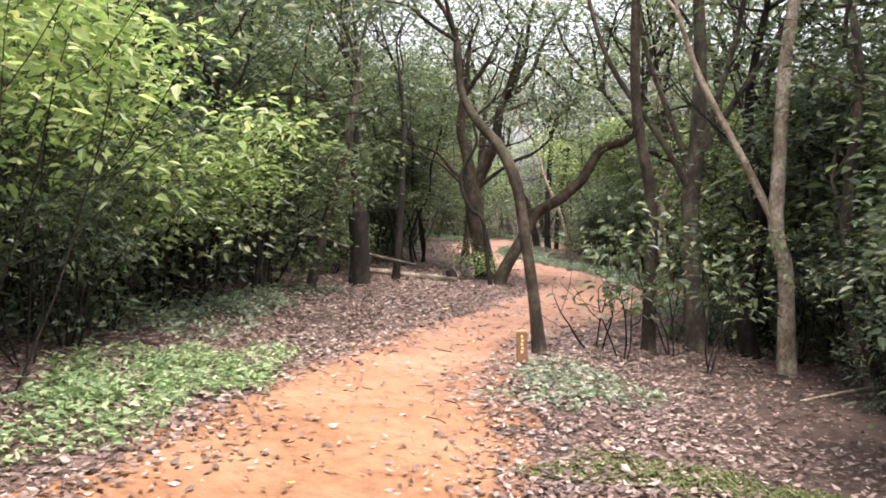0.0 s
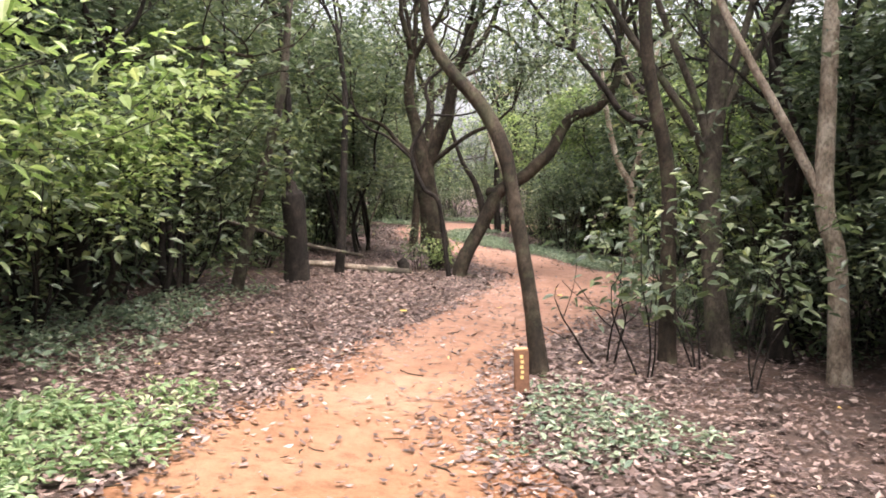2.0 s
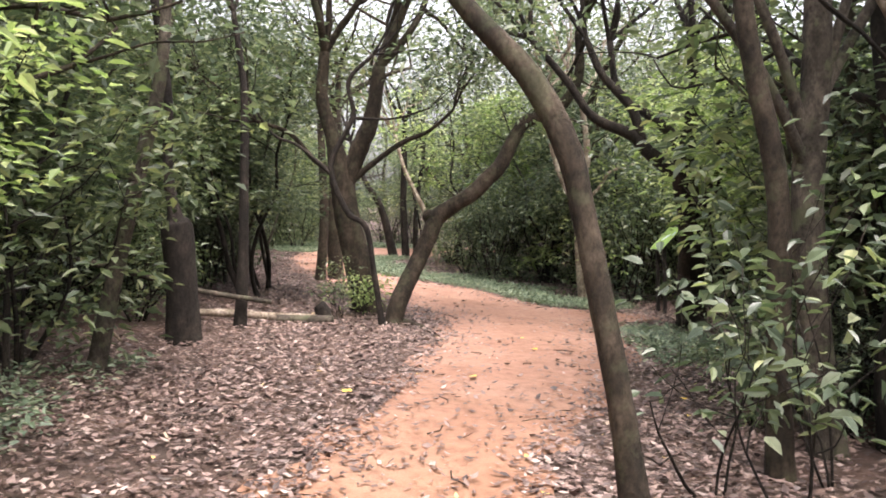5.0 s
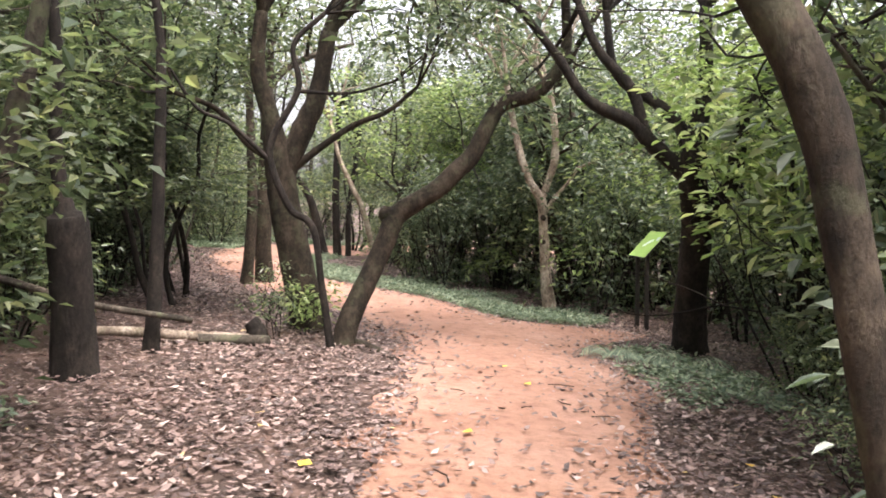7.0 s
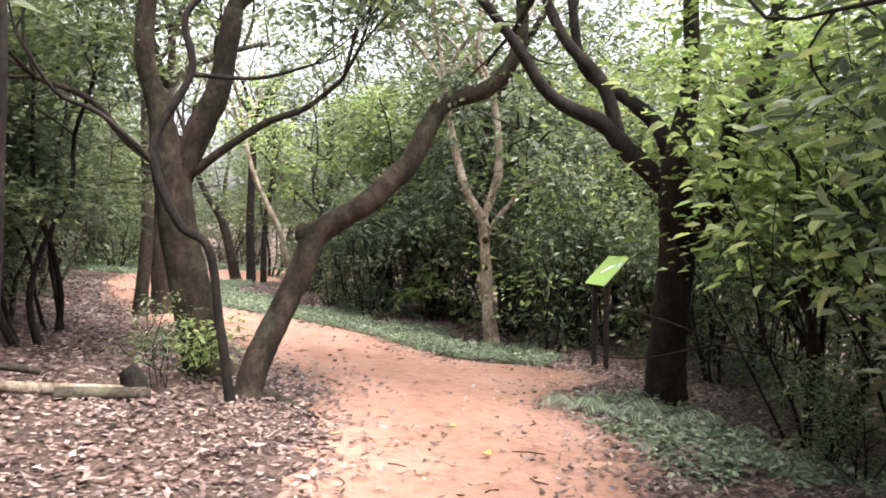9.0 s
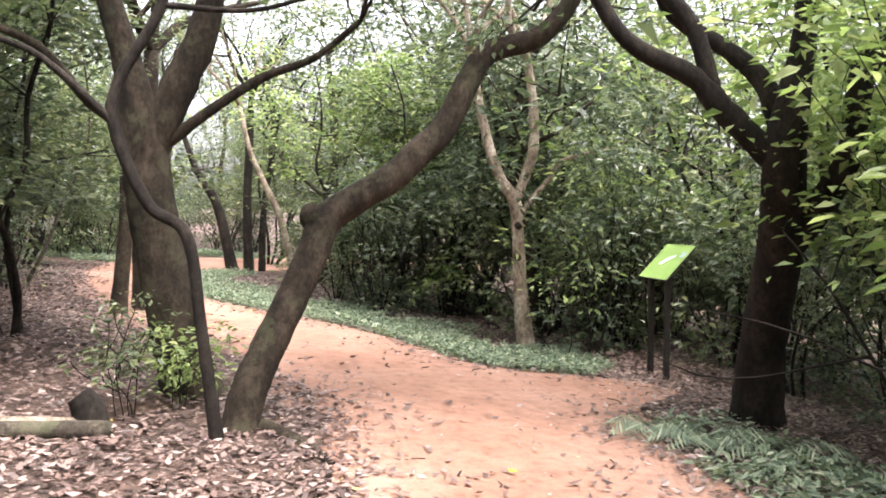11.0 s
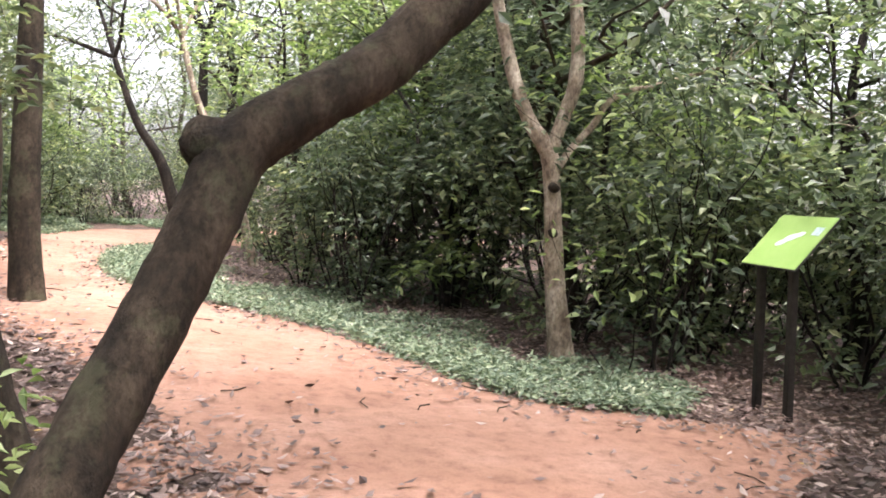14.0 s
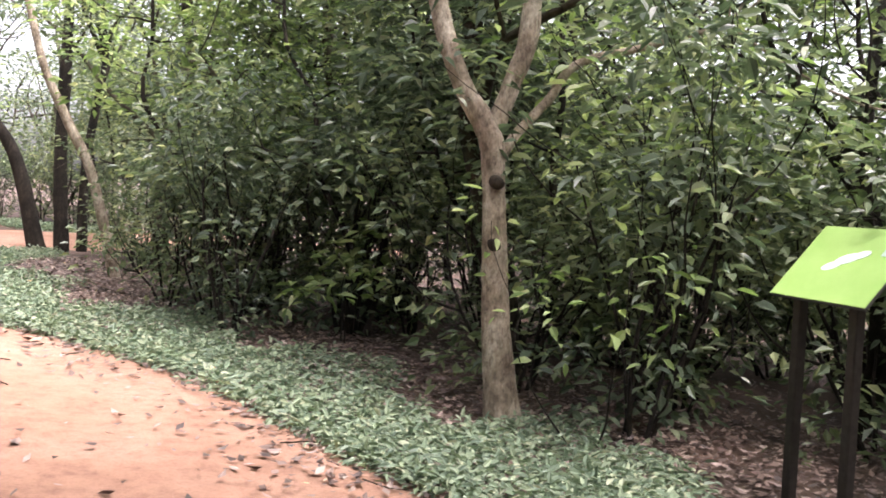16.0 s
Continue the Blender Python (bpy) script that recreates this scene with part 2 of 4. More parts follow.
def leaves_at(centres, count, spread, size, rng, flat=0.55, droop=0.25, full=True):
    """Folded pointed leaves in loose sprays round the given places; returns vertices and triangles."""
    c = np.repeat(np.asarray(centres, float), count, axis=0)
    n = len(c)
    off = rng.normal(0, 1, (n, 3)) * spread * np.array([1, 1, flat])
    c = c + off
    ax = off + rng.normal(0, spread * 0.8, (n, 3))
    ax[:, 2] = ax[:, 2] * 0.4 - droop * spread
    ax /= np.linalg.norm(ax, axis=1)[:, None] + 1e-9
    up = rng.normal(0, 0.45, (n, 3)) + np.array([0, 0, 1.0])
    side = np.cross(ax, up)
    side /= np.linalg.norm(side, axis=1)[:, None] + 1e-9
    up = np.cross(side, ax)
    s = size * rng.uniform(0.55, 1.25, (n, 1))
    w = s * rng.uniform(0.19, 0.27, (n, 1))
    if full:
        fold, dip = up * w * 0.3, up * s * 0.1
        v = np.stack([c, c + ax * s * 0.28 + side * w * 0.9 + fold, c + ax * s * 0.62 + side * w * 0.8 + fold - dip * 0.4, c + ax * s - dip * 1.6,
                      c + ax * s * 0.62 - side * w * 0.8 + fold - dip * 0.4, c + ax * s * 0.28 - side * w * 0.9 + fold], 1).reshape(-1, 3)
        i = np.arange(n)[:, None] * 6
        t = np.stack([i + np.array([[0, 1, 2]]), i + np.array([[0, 2, 3]]), i + np.array([[0, 3, 4]]), i + np.array([[0, 4, 5]])], 1).reshape(-1, 3)
        return v, t
    v = np.stack([c, c + ax * s * 0.45 + side * w + up * w * 0.35, c + ax * s - up * s * 0.12, c + ax * s * 0.45 - side * w + up * w * 0.35], 1).reshape(-1, 3)
    i = np.arange(n)[:, None] * 4
    t = np.stack([i + np.array([[0, 1, 2]]), i + np.array([[0, 2, 3]])], 1).reshape(-1, 3)
    return v, t


def leaf_mesh(name, centres, count, spread, size, rng, mat, origin=(0, 0, 0), **more):
    v, t = leaves_at(centres, count, spread, size, rng, **more)
    return mesh_of(name, v - np.array(origin), t, mat)


# ---- the lie of the land ----
SLOPE = 0.0787
LEFT = [(-0.6, -6), (-0.4, 2), (-0.35, 4.6), (-0.35, 5.6), (-0.37, 6.5), (-0.28, 8), (-0.1, 9.5), (0.05, 11), (0.3, 12.3), (0.6, 14), (0.78, 15.2), (0.88, 16.3),
        (0.82, 17.4), (0.47, 18.6), (0.1, 19.6), (-0.3, 20.4), (-0.8, 21.3), (-1.5, 23), (-2.1, 25), (-2.5, 27.2), (-2.6, 29), (-2.4, 31), (-1.6, 33.2), (0.5, 36), (3, 39.5), (8, 42)]
RIGHT = [(2.1, -6), (1.75, 2), (1.6, 4.6), (1.5, 5.5), (1.28, 6.6), (1.03, 8.1), (0.98, 9.8), (1.25, 11.4), (1.95, 13), (2.45, 14.6), (2.7, 16), (3.0, 17.4),
         (3.75, 18.5), (3.3, 19.1), (2.5, 19.5), (2.1, 20.3), (1.6, 21.6), (0.95, 22.6), (0.1, 23.6), (-0.6, 24.8), (-0.95, 26.6), (-0.95, 28.4), (-0.4, 30.5), (1.5, 33), (4, 37), (9, 39)]
LEFT_S, RIGHT_S = spline(LEFT, 10), spline(RIGHT, 10)


def height(x, y):
    x, y = np.asarray(x, float), np.asarray(y, float)
    z = -SLOPE * (np.clip(x, -9, 8) - 1.0)
    z = z + 0.12 * np.exp(-((x - 1.75) ** 2 / 0.35 + (y - 9.3) ** 2 / 2.5))
    z = z + 0.03 * np.sin(x * 1.7 + 0.6 * y) * np.sin(y * 0.9 + 1.1) * np.clip(np.abs(x - 0.7) - 1.0, 0, 1)
    return z


def hz(x, y):
    return float(height(x, y))


def path_sides(x, y):
    """How far inside the path's two edges places lie (negative: outside)."""
    x, y = np.asarray(x, float), np.asarray(y, float)
    out = np.full(x.shape, 99.0)
    inside = np.zeros(x.shape, bool)
    poly = np.vstack([LEFT_S, RIGHT_S[::-1]])
    nxt = np.roll(poly, -1, 0)
    for (ax, ay), (bx, by) in zip(poly, nxt):
        ex, ey = bx - ax, by - ay
        t = np.clip(((x - ax) * ex + (y - ay) * ey) / (ex * ex + ey * ey + 1e-9), 0, 1)
        out = np.minimum(out, np.hypot(x - ax - t * ex, y - ay - t * ey))
        cross = ((ay > y) != (by > y)) & (x < (bx - ax) * (y - ay) / (by - ay + 1e-12) + ax)
        inside ^= cross
    return np.where(inside, out, -out)


def ground_sheet():
    xs = np.concatenate([[-600, -200, -80, -40, -25, -16], np.arange(-10, 10.01, 0.2), [16, 25, 40, 80, 200, 600]])
    ys = np.concatenate([[-600, -200, -60, -25, -12], np.arange(-6, 44.01, 0.2), [50, 60, 80, 150, 300, 900]])
    gx, gy = np.meshgrid(xs, ys)
    gz = height(gx, gy)
    r = np.random.RandomState(3)
    near = (np.abs(gx) < 10.5) & (gy > -6.5) & (gy < 44.5)
    gz = gz + np.where(near & (path_sides(gx, gy) < -0.1), r.normal(0, 0.012, gx.shape), 0)
    v = np.stack([gx, gy, gz], -1).reshape(-1, 3)
    h, w = gx.shape
    i, j = np.meshgrid(np.arange(h - 1), np.arange(w - 1), indexing="ij")
    f = np.stack([i * w + j, i * w + j + 1, (i + 1) * w + j + 1, (i + 1) * w + j], -1).reshape(-1, 4)
    tagged(new("ground", mesh_of("ground", v, f, SOIL, True, True)), "brown woodland soil under fallen leaves", "ground", kind="structure")


def clay_path():
    r = np.random.RandomState(5)
    n, m = len(LEFT_S), 22
    rag = lambda: np.convolve(r.normal(0, 0.16, n + 4), [0.2, 0.3, 0.3, 0.15, 0.05], "valid")[:n]
    a, b = LEFT_S.copy(), RIGHT_S.copy()
    a[:, 0] += rag()
    b[:, 0] += rag()
    across = b - a
    across /= np.linalg.norm(across, axis=1)[:, None]
    a, b = a - across * 0.32, b + across * 0.32
    t = np.linspace(0, 1, m)[None, :, None]
    p = a[:, None] * (1 - t) + b[:, None] * t
    edge = np.minimum(t[..., 0], 1 - t[..., 0]) * np.ones((n, 1))
    z = height(p[..., 0], p[..., 1]) + 0.012 - 0.03 * np.exp(-edge * 40) + r.normal(0, 0.004, (n, m))
    v = np.concatenate([p, z[..., None]], -1).reshape(-1, 3)
    i, j = np.meshgrid(np.arange(n - 1), np.arange(m - 1), indexing="ij")
    f = np.stack([i * m + j, i * m + j + 1, (i + 1) * m + j + 1, (i + 1) * m + j], -1).reshape(-1, 4)
    tagged(new("path", mesh_of("path", v, f, CLAY, True, True)), "trodden orange clay footpath with ragged edges", "path", kind="structure")


ground_sheet()
clay_path()


def flat_leaves(x, y, size, rng, lift=0.012, tilt=0.35):
    n = len(x)
    z = height(x, y) + rng.uniform(0.006, lift, n) + 0.012
    a = rng.uniform(0, 2 * np.pi, n)
    ax = np.stack([np.cos(a), np.sin(a), rng.normal(0, tilt * 0.6, n)], 1)
    sd = np.stack([-np.sin(a), np.cos(a), rng.normal(0, tilt, n)], 1)
    s = (size * rng.uniform(0.5, 1.3, n))[:, None]
    w = s * rng.uniform(0.2, 0.3, (n, 1))
    c = np.stack([x, y, z + np.abs(ax[:, 2]) * s[:, 0] * 0.5], 1)
    curl = np.array([0, 0, 1.0]) * s * rng.uniform(-0.04, 0.16, (n, 1))
    v = np.stack([c - ax * s / 2 + curl, c + sd * w, c + ax * s / 2 + curl, c - sd * w], 1).reshape(-1, 3)
    i = np.arange(n)[:, None] * 4
    return v, np.stack([i + np.array([[0, 1, 2]]), i + np.array([[0, 2, 3]])], 1).reshape(-1, 3)


def litter():
    rng = np.random.RandomState(11)
    n = 300000
    x, y = rng.uniform(-5.5, 6.5, n), 1.5 + 28 * rng.uniform(0, 1, n) ** 1.15
    d = path_sides(x, y)
    patch = 0.6 + 0.4 * np.sin(x * 2.1 + y * 0.7) * np.sin(y * 1.9 - x)
    p = np.where(d > 0, np.exp(-d / 0.3) * 0.55 + 0.003, np.where(d > -1.5, 0.95, np.clip(0.95 + (d + 1.5) * 0.42, 0.12, 1))) * np.clip(patch + np.where(d > 0, 0.1, 0.35), 0, 1)
    p = p * np.where((x > 2.9) & (y < 13), 0.6, 1.0)
    keep = rng.uniform(0, 1, n) < p
    v, t = flat_leaves(x[keep], y[keep], 0.058, rng, 0.022, 0.3)
    tagged(new("leaf_litter", mesh_of("leaf_litter", v, t, LITTER)), "dry pinkish-brown fallen leaves strewn along the path", "fallen leaves", kind="stuff")


def cover(name, label, n, inside, size, tall, seed, mat=COVER):
    """Low herbs: short leaning leaves at several heights."""
    rng = np.random.RandomState(seed)
    x, y = inside(rng, n)
    keep = path_sides(x, y) < -0.02
    x, y = x[keep], y[keep]
    c = np.stack([x, y, height(x, y) + 0.01 + tall * rng.uniform(0, 1, len(x)) ** 1.5], 1)
    v, t = leaves_at(c, 3, 0.035, size, rng, 0.4, -0.1)
    v[:, 2] = np.maximum(v[:, 2], height(v[:, 0], v[:, 1]) + 0.004)
    tagged(new(name, mesh_of(name, v, t, mat)), label, "ground cover", kind="stuff")


def blob(cx, cy, rx, ry):
    def pick(rng, n):
        r, a = np.sqrt(rng.uniform(0, 1, n)), rng.uniform(0, 2 * np.pi, n)
        w = 0.75 + 0.25 * np.sin(3 * a + cx) + 0.15 * np.sin(7 * a)
        return cx + rx * r * w * np.cos(a), cy + ry * r * w * np.sin(a)
    return pick


def verge(rng, n):
    k = rng.uniform(130, 214, n)
    i = k.astype(int)
    px = RIGHT_S[i, 0] + (RIGHT_S[i + 1, 0] - RIGHT_S[i, 0]) * (k - i)
    py = RIGHT_S[i, 1] + (RIGHT_S[i + 1, 1] - RIGHT_S[i, 1]) * (k - i)
    out = rng.uniform(0, 1, n) ** 1.5 * (1.5 + 0.45 * np.sin(k * 0.37) + 0.2 * np.sin(k * 1.1))
    return px + out * 0.62, py + out * 0.78


# ---- the trees that stand beside the path ----
def tree(name, stems, mat, label, leaf=LEAF_DEEP, seed=1, reach=2.2, limbs=4, clump=9, spread=0.2, size=0.105, crown_depth=2, flare=0.22, crown_label="glossy dark green leaves"):
    """stems: the trunk first, then forks and limbs, each a run of (x, y, z, radius); the ends grow on into a crown."""
    rng = np.random.RandomState(seed)
    x, y = stems[0][0][0], stems[0][0][1]
    o = (x, y, hz(x, y))
    first = list(stems[0])
    fx, fy, fz, fr = first[0]
    first[0] = (fx, fy, min(fz, o[2]) - 0.08, fr)
    root = thing(name, o, label, "tree", "trees beside the path")
    trunk = Wood()
    trunk.tube(first, 18, 8, 0.045, flare)
    part("trunk", trunk.mesh("trunk", mat, o), root)
    for s in stems[1:]:
        w = Wood()
        w.tube(s, 9, 5, 0.08)
        part("limb", w.mesh("limb", mat, o), root)
    if limbs:
        twigs, tips = Wood(), []
        for s in stems:
            p, q = np.array(s[-1]), np.array(s[-2])
            d = unit(p[:3] - q[:3])
            for k in range(limbs):
                branch(twigs, p[:3], d * 0.9 + rng.normal(0, 0.5, 3) + np.array([0, 0, 0.35]), reach * rng.uniform(0.6, 1.1), p[3] * 0.8, crown_depth, tips, rng)
        tagged(part("branchwork", twigs.mesh("branchwork", mat, o), root), kind="stuff")
        tips = [t for t in tips if t[2] > o[2] + 1.5]
        if tips:
            part("crown", leaf_mesh("crown", tips, clump, spread, size, rng, leaf, o, full=False), root, crown_label)
    return root


tree("leaning_tree", [[(1.43, 9.43, 0.1, 0.075), (1.36, 9.44, 0.58, 0.056), (1.28, 9.47, 1.08, 0.054), (1.23, 9.5, 1.38, 0.053), (1.16, 9.53, 1.72, 0.057), (1.0, 9.58, 2.04, 0.055), (0.76, 9.62, 2.32, 0.046), (0.6, 9.66, 2.6, 0.036), (0.55, 9.7, 3.1, 0.03)]],
     BARK_BROWN, "slim crooked brown tree beside the wooden marker post", LEAF_DEEP, 21, 1.5, 3, 7)
tree("forked_tree", [[(-0.14, 17.64, 0.1, 0.2), (-0.30, 17.63, 0.8, 0.18), (-0.42, 17.63, 1.42, 0.165), (-0.47, 17.63, 1.85, 0.16), (-0.57, 17.62, 2.41, 0.1), (-0.69, 17.62, 2.9, 0.085), (-0.64, 17.62, 3.5, 0.07)],
                     [(-0.43, 17.63, 1.75, 0.12), (-0.22, 17.63, 2.27, 0.12), (-0.06, 17.63, 2.63, 0.105), (0.06, 17.64, 3.3, 0.085)],
                     [(-0.35, 17.63, 1.82, 0.05), (-0.01, 17.60, 2.08, 0.038), (0.34, 17.57, 2.31, 0.034), (0.69, 17.52, 2.45, 0.026), (1.00, 17.42, 2.7, 0.02)],
                     [(-0.50, 17.62, 1.9, 0.045), (-0.80, 17.57, 2.1, 0.036), (-1.10, 17.47, 2.45, 0.03), (-1.50, 17.32, 2.6, 0.022)]],
     BARK_BROWN, "thick brown tree forking above the path's bend", LEAF_MID, 22, 2.3, 4, 7)
tree("bent_tree", [[(0.15, 16.62, 0.0, 0.12), (0.24, 16.69, 0.28, 0.112), (0.35, 16.79, 0.52, 0.107), (0.53, 16.96, 0.86, 0.105), (0.66, 17.08, 1.13, 0.108), (0.75, 17.17, 1.33, 0.112), (0.99, 17.22, 1.49, 0.1), (1.22, 17.27, 1.63, 0.1), (1.40, 17.32, 1.8, 0.1), (1.58, 17.36, 1.97, 0.096), (1.79, 17.45, 2.34, 0.088), (1.95, 17.5, 2.54, 0.084), (2.35, 17.5, 2.69, 0.075), (2.64, 17.55, 3.1, 0.065), (2.66, 17.6, 3.7, 0.05)]],
     BARK_BROWN, "bare brown trunk bent elbow-like over the path", LEAF_MID, 23, 2.0, 4, 7, flare=0.25)
tree("twisted_stem", [[(0.09, 16.32, 0.0, 0.044), (-0.01, 16.34, 0.69, 0.034), (-0.09, 16.35, 1.24, 0.034), (-0.30, 16.37, 1.42, 0.034), (-0.47, 16.37, 1.83, 0.034), (-0.45, 16.37, 2.09, 0.032), (-0.21, 16.37, 2.55, 0.03), (-0.25, 16.37, 2.95, 0.026), (0.04, 16.38, 3.25, 0.022)],
                      [(-0.47, 16.37, 1.86, 0.025), (-0.83, 16.30, 2.2, 0.02), (-1.13, 16.25, 2.35, 0.016), (-1.38, 16.20, 2.75, 0.012)],
                      [(-0.23, 16.37, 2.52, 0.02), (0.27, 16.30, 2.5, 0.014), (0.67, 16.20, 2.6, 0.01)]],
     BARK_DARK, "thin dark twisted stem against the forked tree", LEAF_DEEP, 24, 1.1, 3, 6, flare=0.2)
tree("spreading_tree", [[(4.02, 17.34, -0.25, 0.200), (3.97, 17.18, 0.42, 0.171), (3.87, 16.80, 1.22, 0.159), (3.70, 16.51, 1.84, 0.134), (3.81, 16.48, 2.62, 0.074), (3.81, 16.50, 3.41, 0.062)],
                        [(3.70, 16.59, 1.72, 0.090), (3.30, 16.61, 2.07, 0.085), (3.12, 16.65, 2.27, 0.074), (2.66, 16.70, 2.51, 0.056), (2.37, 16.74, 2.93, 0.049), (1.94, 16.79, 3.47, 0.040)],
                        [(3.23, 16.63, 2.21, 0.063), (3.12, 16.70, 2.62, 0.059), (2.80, 16.79, 3.02, 0.049), (2.62, 16.88, 3.48, 0.040)],
                        [(3.91, 16.82, 1.12, 0.113), (4.08, 16.40, 1.73, 0.086), (4.13, 16.32, 2.32, 0.081), (4.36, 16.22, 2.65, 0.079), (4.47, 16.21, 3.38, 0.067)],
                        [(3.71, 16.53, 1.81, 0.076), (3.61, 16.61, 2.23, 0.072), (3.39, 16.74, 2.49, 0.063), (3.03, 16.92, 2.80, 0.049), (2.94, 17.01, 3.46, 0.040)]],
     BARK_DARK, "dark stout tree with spreading limbs near the sign", LEAF_MID, 25, 2.0, 4, 7)
tree("pale_forked_tree", [[(3.31, 21.0, -0.15, 0.11), (3.25, 21.04, 0.38, 0.085), (3.23, 21.06, 0.81, 0.074), (3.21, 21.08, 1.24, 0.068), (3.18, 21.1, 1.5, 0.075), (3.03, 21.15, 1.76, 0.058), (2.91, 21.2, 2.1, 0.057), (2.8, 21.25, 2.6, 0.05), (2.7, 21.3, 3.2, 0.045)],
                          [(3.19, 21.1, 1.48, 0.06), (3.29, 21.07, 1.78, 0.058), (3.38, 21.04, 2.1, 0.06), (3.38, 21.06, 2.6, 0.055), (3.3, 21.1, 3.2, 0.045)],
                          [(3.22, 21.2, 1.2, 0.035), (3.45, 21.4, 1.5, 0.033), (3.68, 21.41, 1.75, 0.031), (3.85, 21.36, 1.99, 0.028), (4.24, 21.2, 2.11, 0.022), (4.7, 21.02, 2.26, 0.014)]],
     BARK_PALE, "pale mottled tree forking into a Y behind the verge", LEAF_MID, 26, 1.9, 4, 7)
tree("slanting_pale_tree", [[(1.01, 27.35, -0.05, 0.065), (0.72, 27.35, 1.17, 0.058), (0.46, 27.35, 1.77, 0.055), (0.19, 27.35, 2.4, 0.045), (0.0, 27.4, 3.2, 0.04)]],
     BARK_PALE, "thin pale slanting tree at the far verge", LEAF_MID, 27, 1.8, 4, 7)
tree("far_dark_tree", [[(-0.19, 30.78, 0.07, 0.12), (-0.5, 30.76, 1.41, 0.095), (-0.95, 30.72, 2.24, 0.068), (-1.3, 30.7, 3.3, 0.05)], [(0.13, 30.8, 0.0, 0.11), (0.1, 30.79, 1.43, 0.096), (0.15, 30.79, 2.73, 0.087), (0.2, 30.8, 3.8, 0.06)],
                       [(0.4, 30.9, 0.0, 0.08), (0.45, 30.9, 1.4, 0.07), (0.7, 30.9, 2.9, 0.05)]],
     BARK_DARK, "dark trees growing in a clump at the second bend", LEAF_MID, 28, 2.2, 4, 7)
tree("stump_like_tree", [[(-1.79, 14.61, 0.2, 0.165), (-1.8, 14.6, 0.84, 0.15), (-1.82, 14.58, 1.34, 0.15), (-1.83, 14.57, 1.46, 0.07), (-1.88, 14.57, 1.9, 0.05), (-1.85, 14.55, 2.6, 0.045), (-1.95, 14.55, 3.6, 0.04)]],
     BARK_DARK, "dark upright tree with a thickened lower trunk", LEAF_DEEP, 29, 1.9, 4, 6)
tree("leaning_left_tree", [[(-2.06, 12.84, 0.2, 0.075), (-1.84, 12.89, 1.1, 0.064), (-1.63, 12.94, 1.92, 0.058), (-1.47, 12.97, 2.57, 0.049), (-1.39, 12.98, 3.3, 0.038)]],
     BARK_GREY, "grey slim tree leaning towards the path", LEAF_DEEP, 30, 1.8, 4, 6)
tree("thin_tree", [[(-1.46, 15.62, 0.15, 0.07), (-1.39, 15.63, 1.0, 0.058), (-1.35, 15.62, 1.86, 0.05), (-1.32, 15.61, 2.77, 0.04), (-1.4, 15.6, 3.6, 0.03)]],
     BARK_DARK, "thin dark upright tree among leaf litter", LEAF_DEEP, 31, 1.7, 4, 6)
tree("far_left_tree", [[(-1.29, 22.08, 0.14, 0.1), (-1.21, 22.08, 0.85, 0.086), (-1.17, 22.08, 1.55, 0.078), (-1.2, 22.1, 3.2, 0.06)]], BARK_BROWN, "brown tree at the inner side of the bend", LEAF_MID, 32, 1.9, 4, 7)
tree("far_left_tree", [[(-1.04, 22.65, 0.16, 0.145), (-1.06, 22.65, 0.82, 0.135), (-1.03, 22.65, 1.56, 0.12), (-0.95, 22.7, 3.3, 0.09)]], BARK_BROWN, "thicker brown tree at the inner side of the bend", LEAF_MID, 33, 1.9, 4, 7)
tree("pale_slim_tree", [[(3.90, 10.62, -0.24, 0.09), (3.87, 10.64, 0.78, 0.08), (3.77, 10.67, 1.28, 0.08), (3.79, 10.68, 2.23, 0.07), (3.82, 10.69, 2.99, 0.066), (3.91, 10.68, 3.79, 0.06), (4.05, 10.70, 4.6, 0.05)],
                        [(3.76, 10.68, 1.3, 0.045), (3.43, 10.70, 1.98, 0.039), (2.98, 10.72, 2.83, 0.033), (2.72, 10.75, 3.56, 0.026)]],
     BARK_PALE, "pale grey slim tree with one long side limb", LEAF_DEEP, 34, 1.6, 3, 6, flare=0.3)
tree("slim_upright_tree", [[(2.49, 10.64, -0.05, 0.075), (2.50, 10.65, 0.76, 0.068), (2.49, 10.65, 1.58, 0.062), (2.32, 10.66, 2.53, 0.055), (2.29, 10.66, 3.77, 0.048)]],
     BARK_BROWN, "slim brown tree behind feathery saplings", LEAF_DEEP, 35, 1.5, 3, 6, flare=0.3)
tree("many_stemmed_tree", [[(3.07, 11.32, -0.16, 0.11), (2.99, 11.33, 0.76, 0.1), (2.96, 11.34, 1.53, 0.1), (3.02, 11.34, 2.29, 0.09), (3.03, 11.35, 3.17, 0.072), (2.99, 11.36, 3.9, 0.06)]] +
     [[(2.98, 11.34, 1.6 + 0.12 * k, 0.04), (2.98 + 0.22 * dx, 11.36 + 0.1 * k - 0.2, 2.2 + 0.1 * k, 0.035), (2.98 + 0.6 * dx, 11.4 + 0.15 * k - 0.3, 3.1 + 0.1 * k, 0.03), (2.98 + 0.8 * dx, 11.4 + 0.15 * k - 0.3, 4.1, 0.022)] for k, dx in enumerate((-1.6, -0.9, 0.7, 1.5))],
     BARK_GREY, "grey tree with many upright bare stems", LEAF_DEEP, 36, 1.5, 2, 5, flare=0.3)


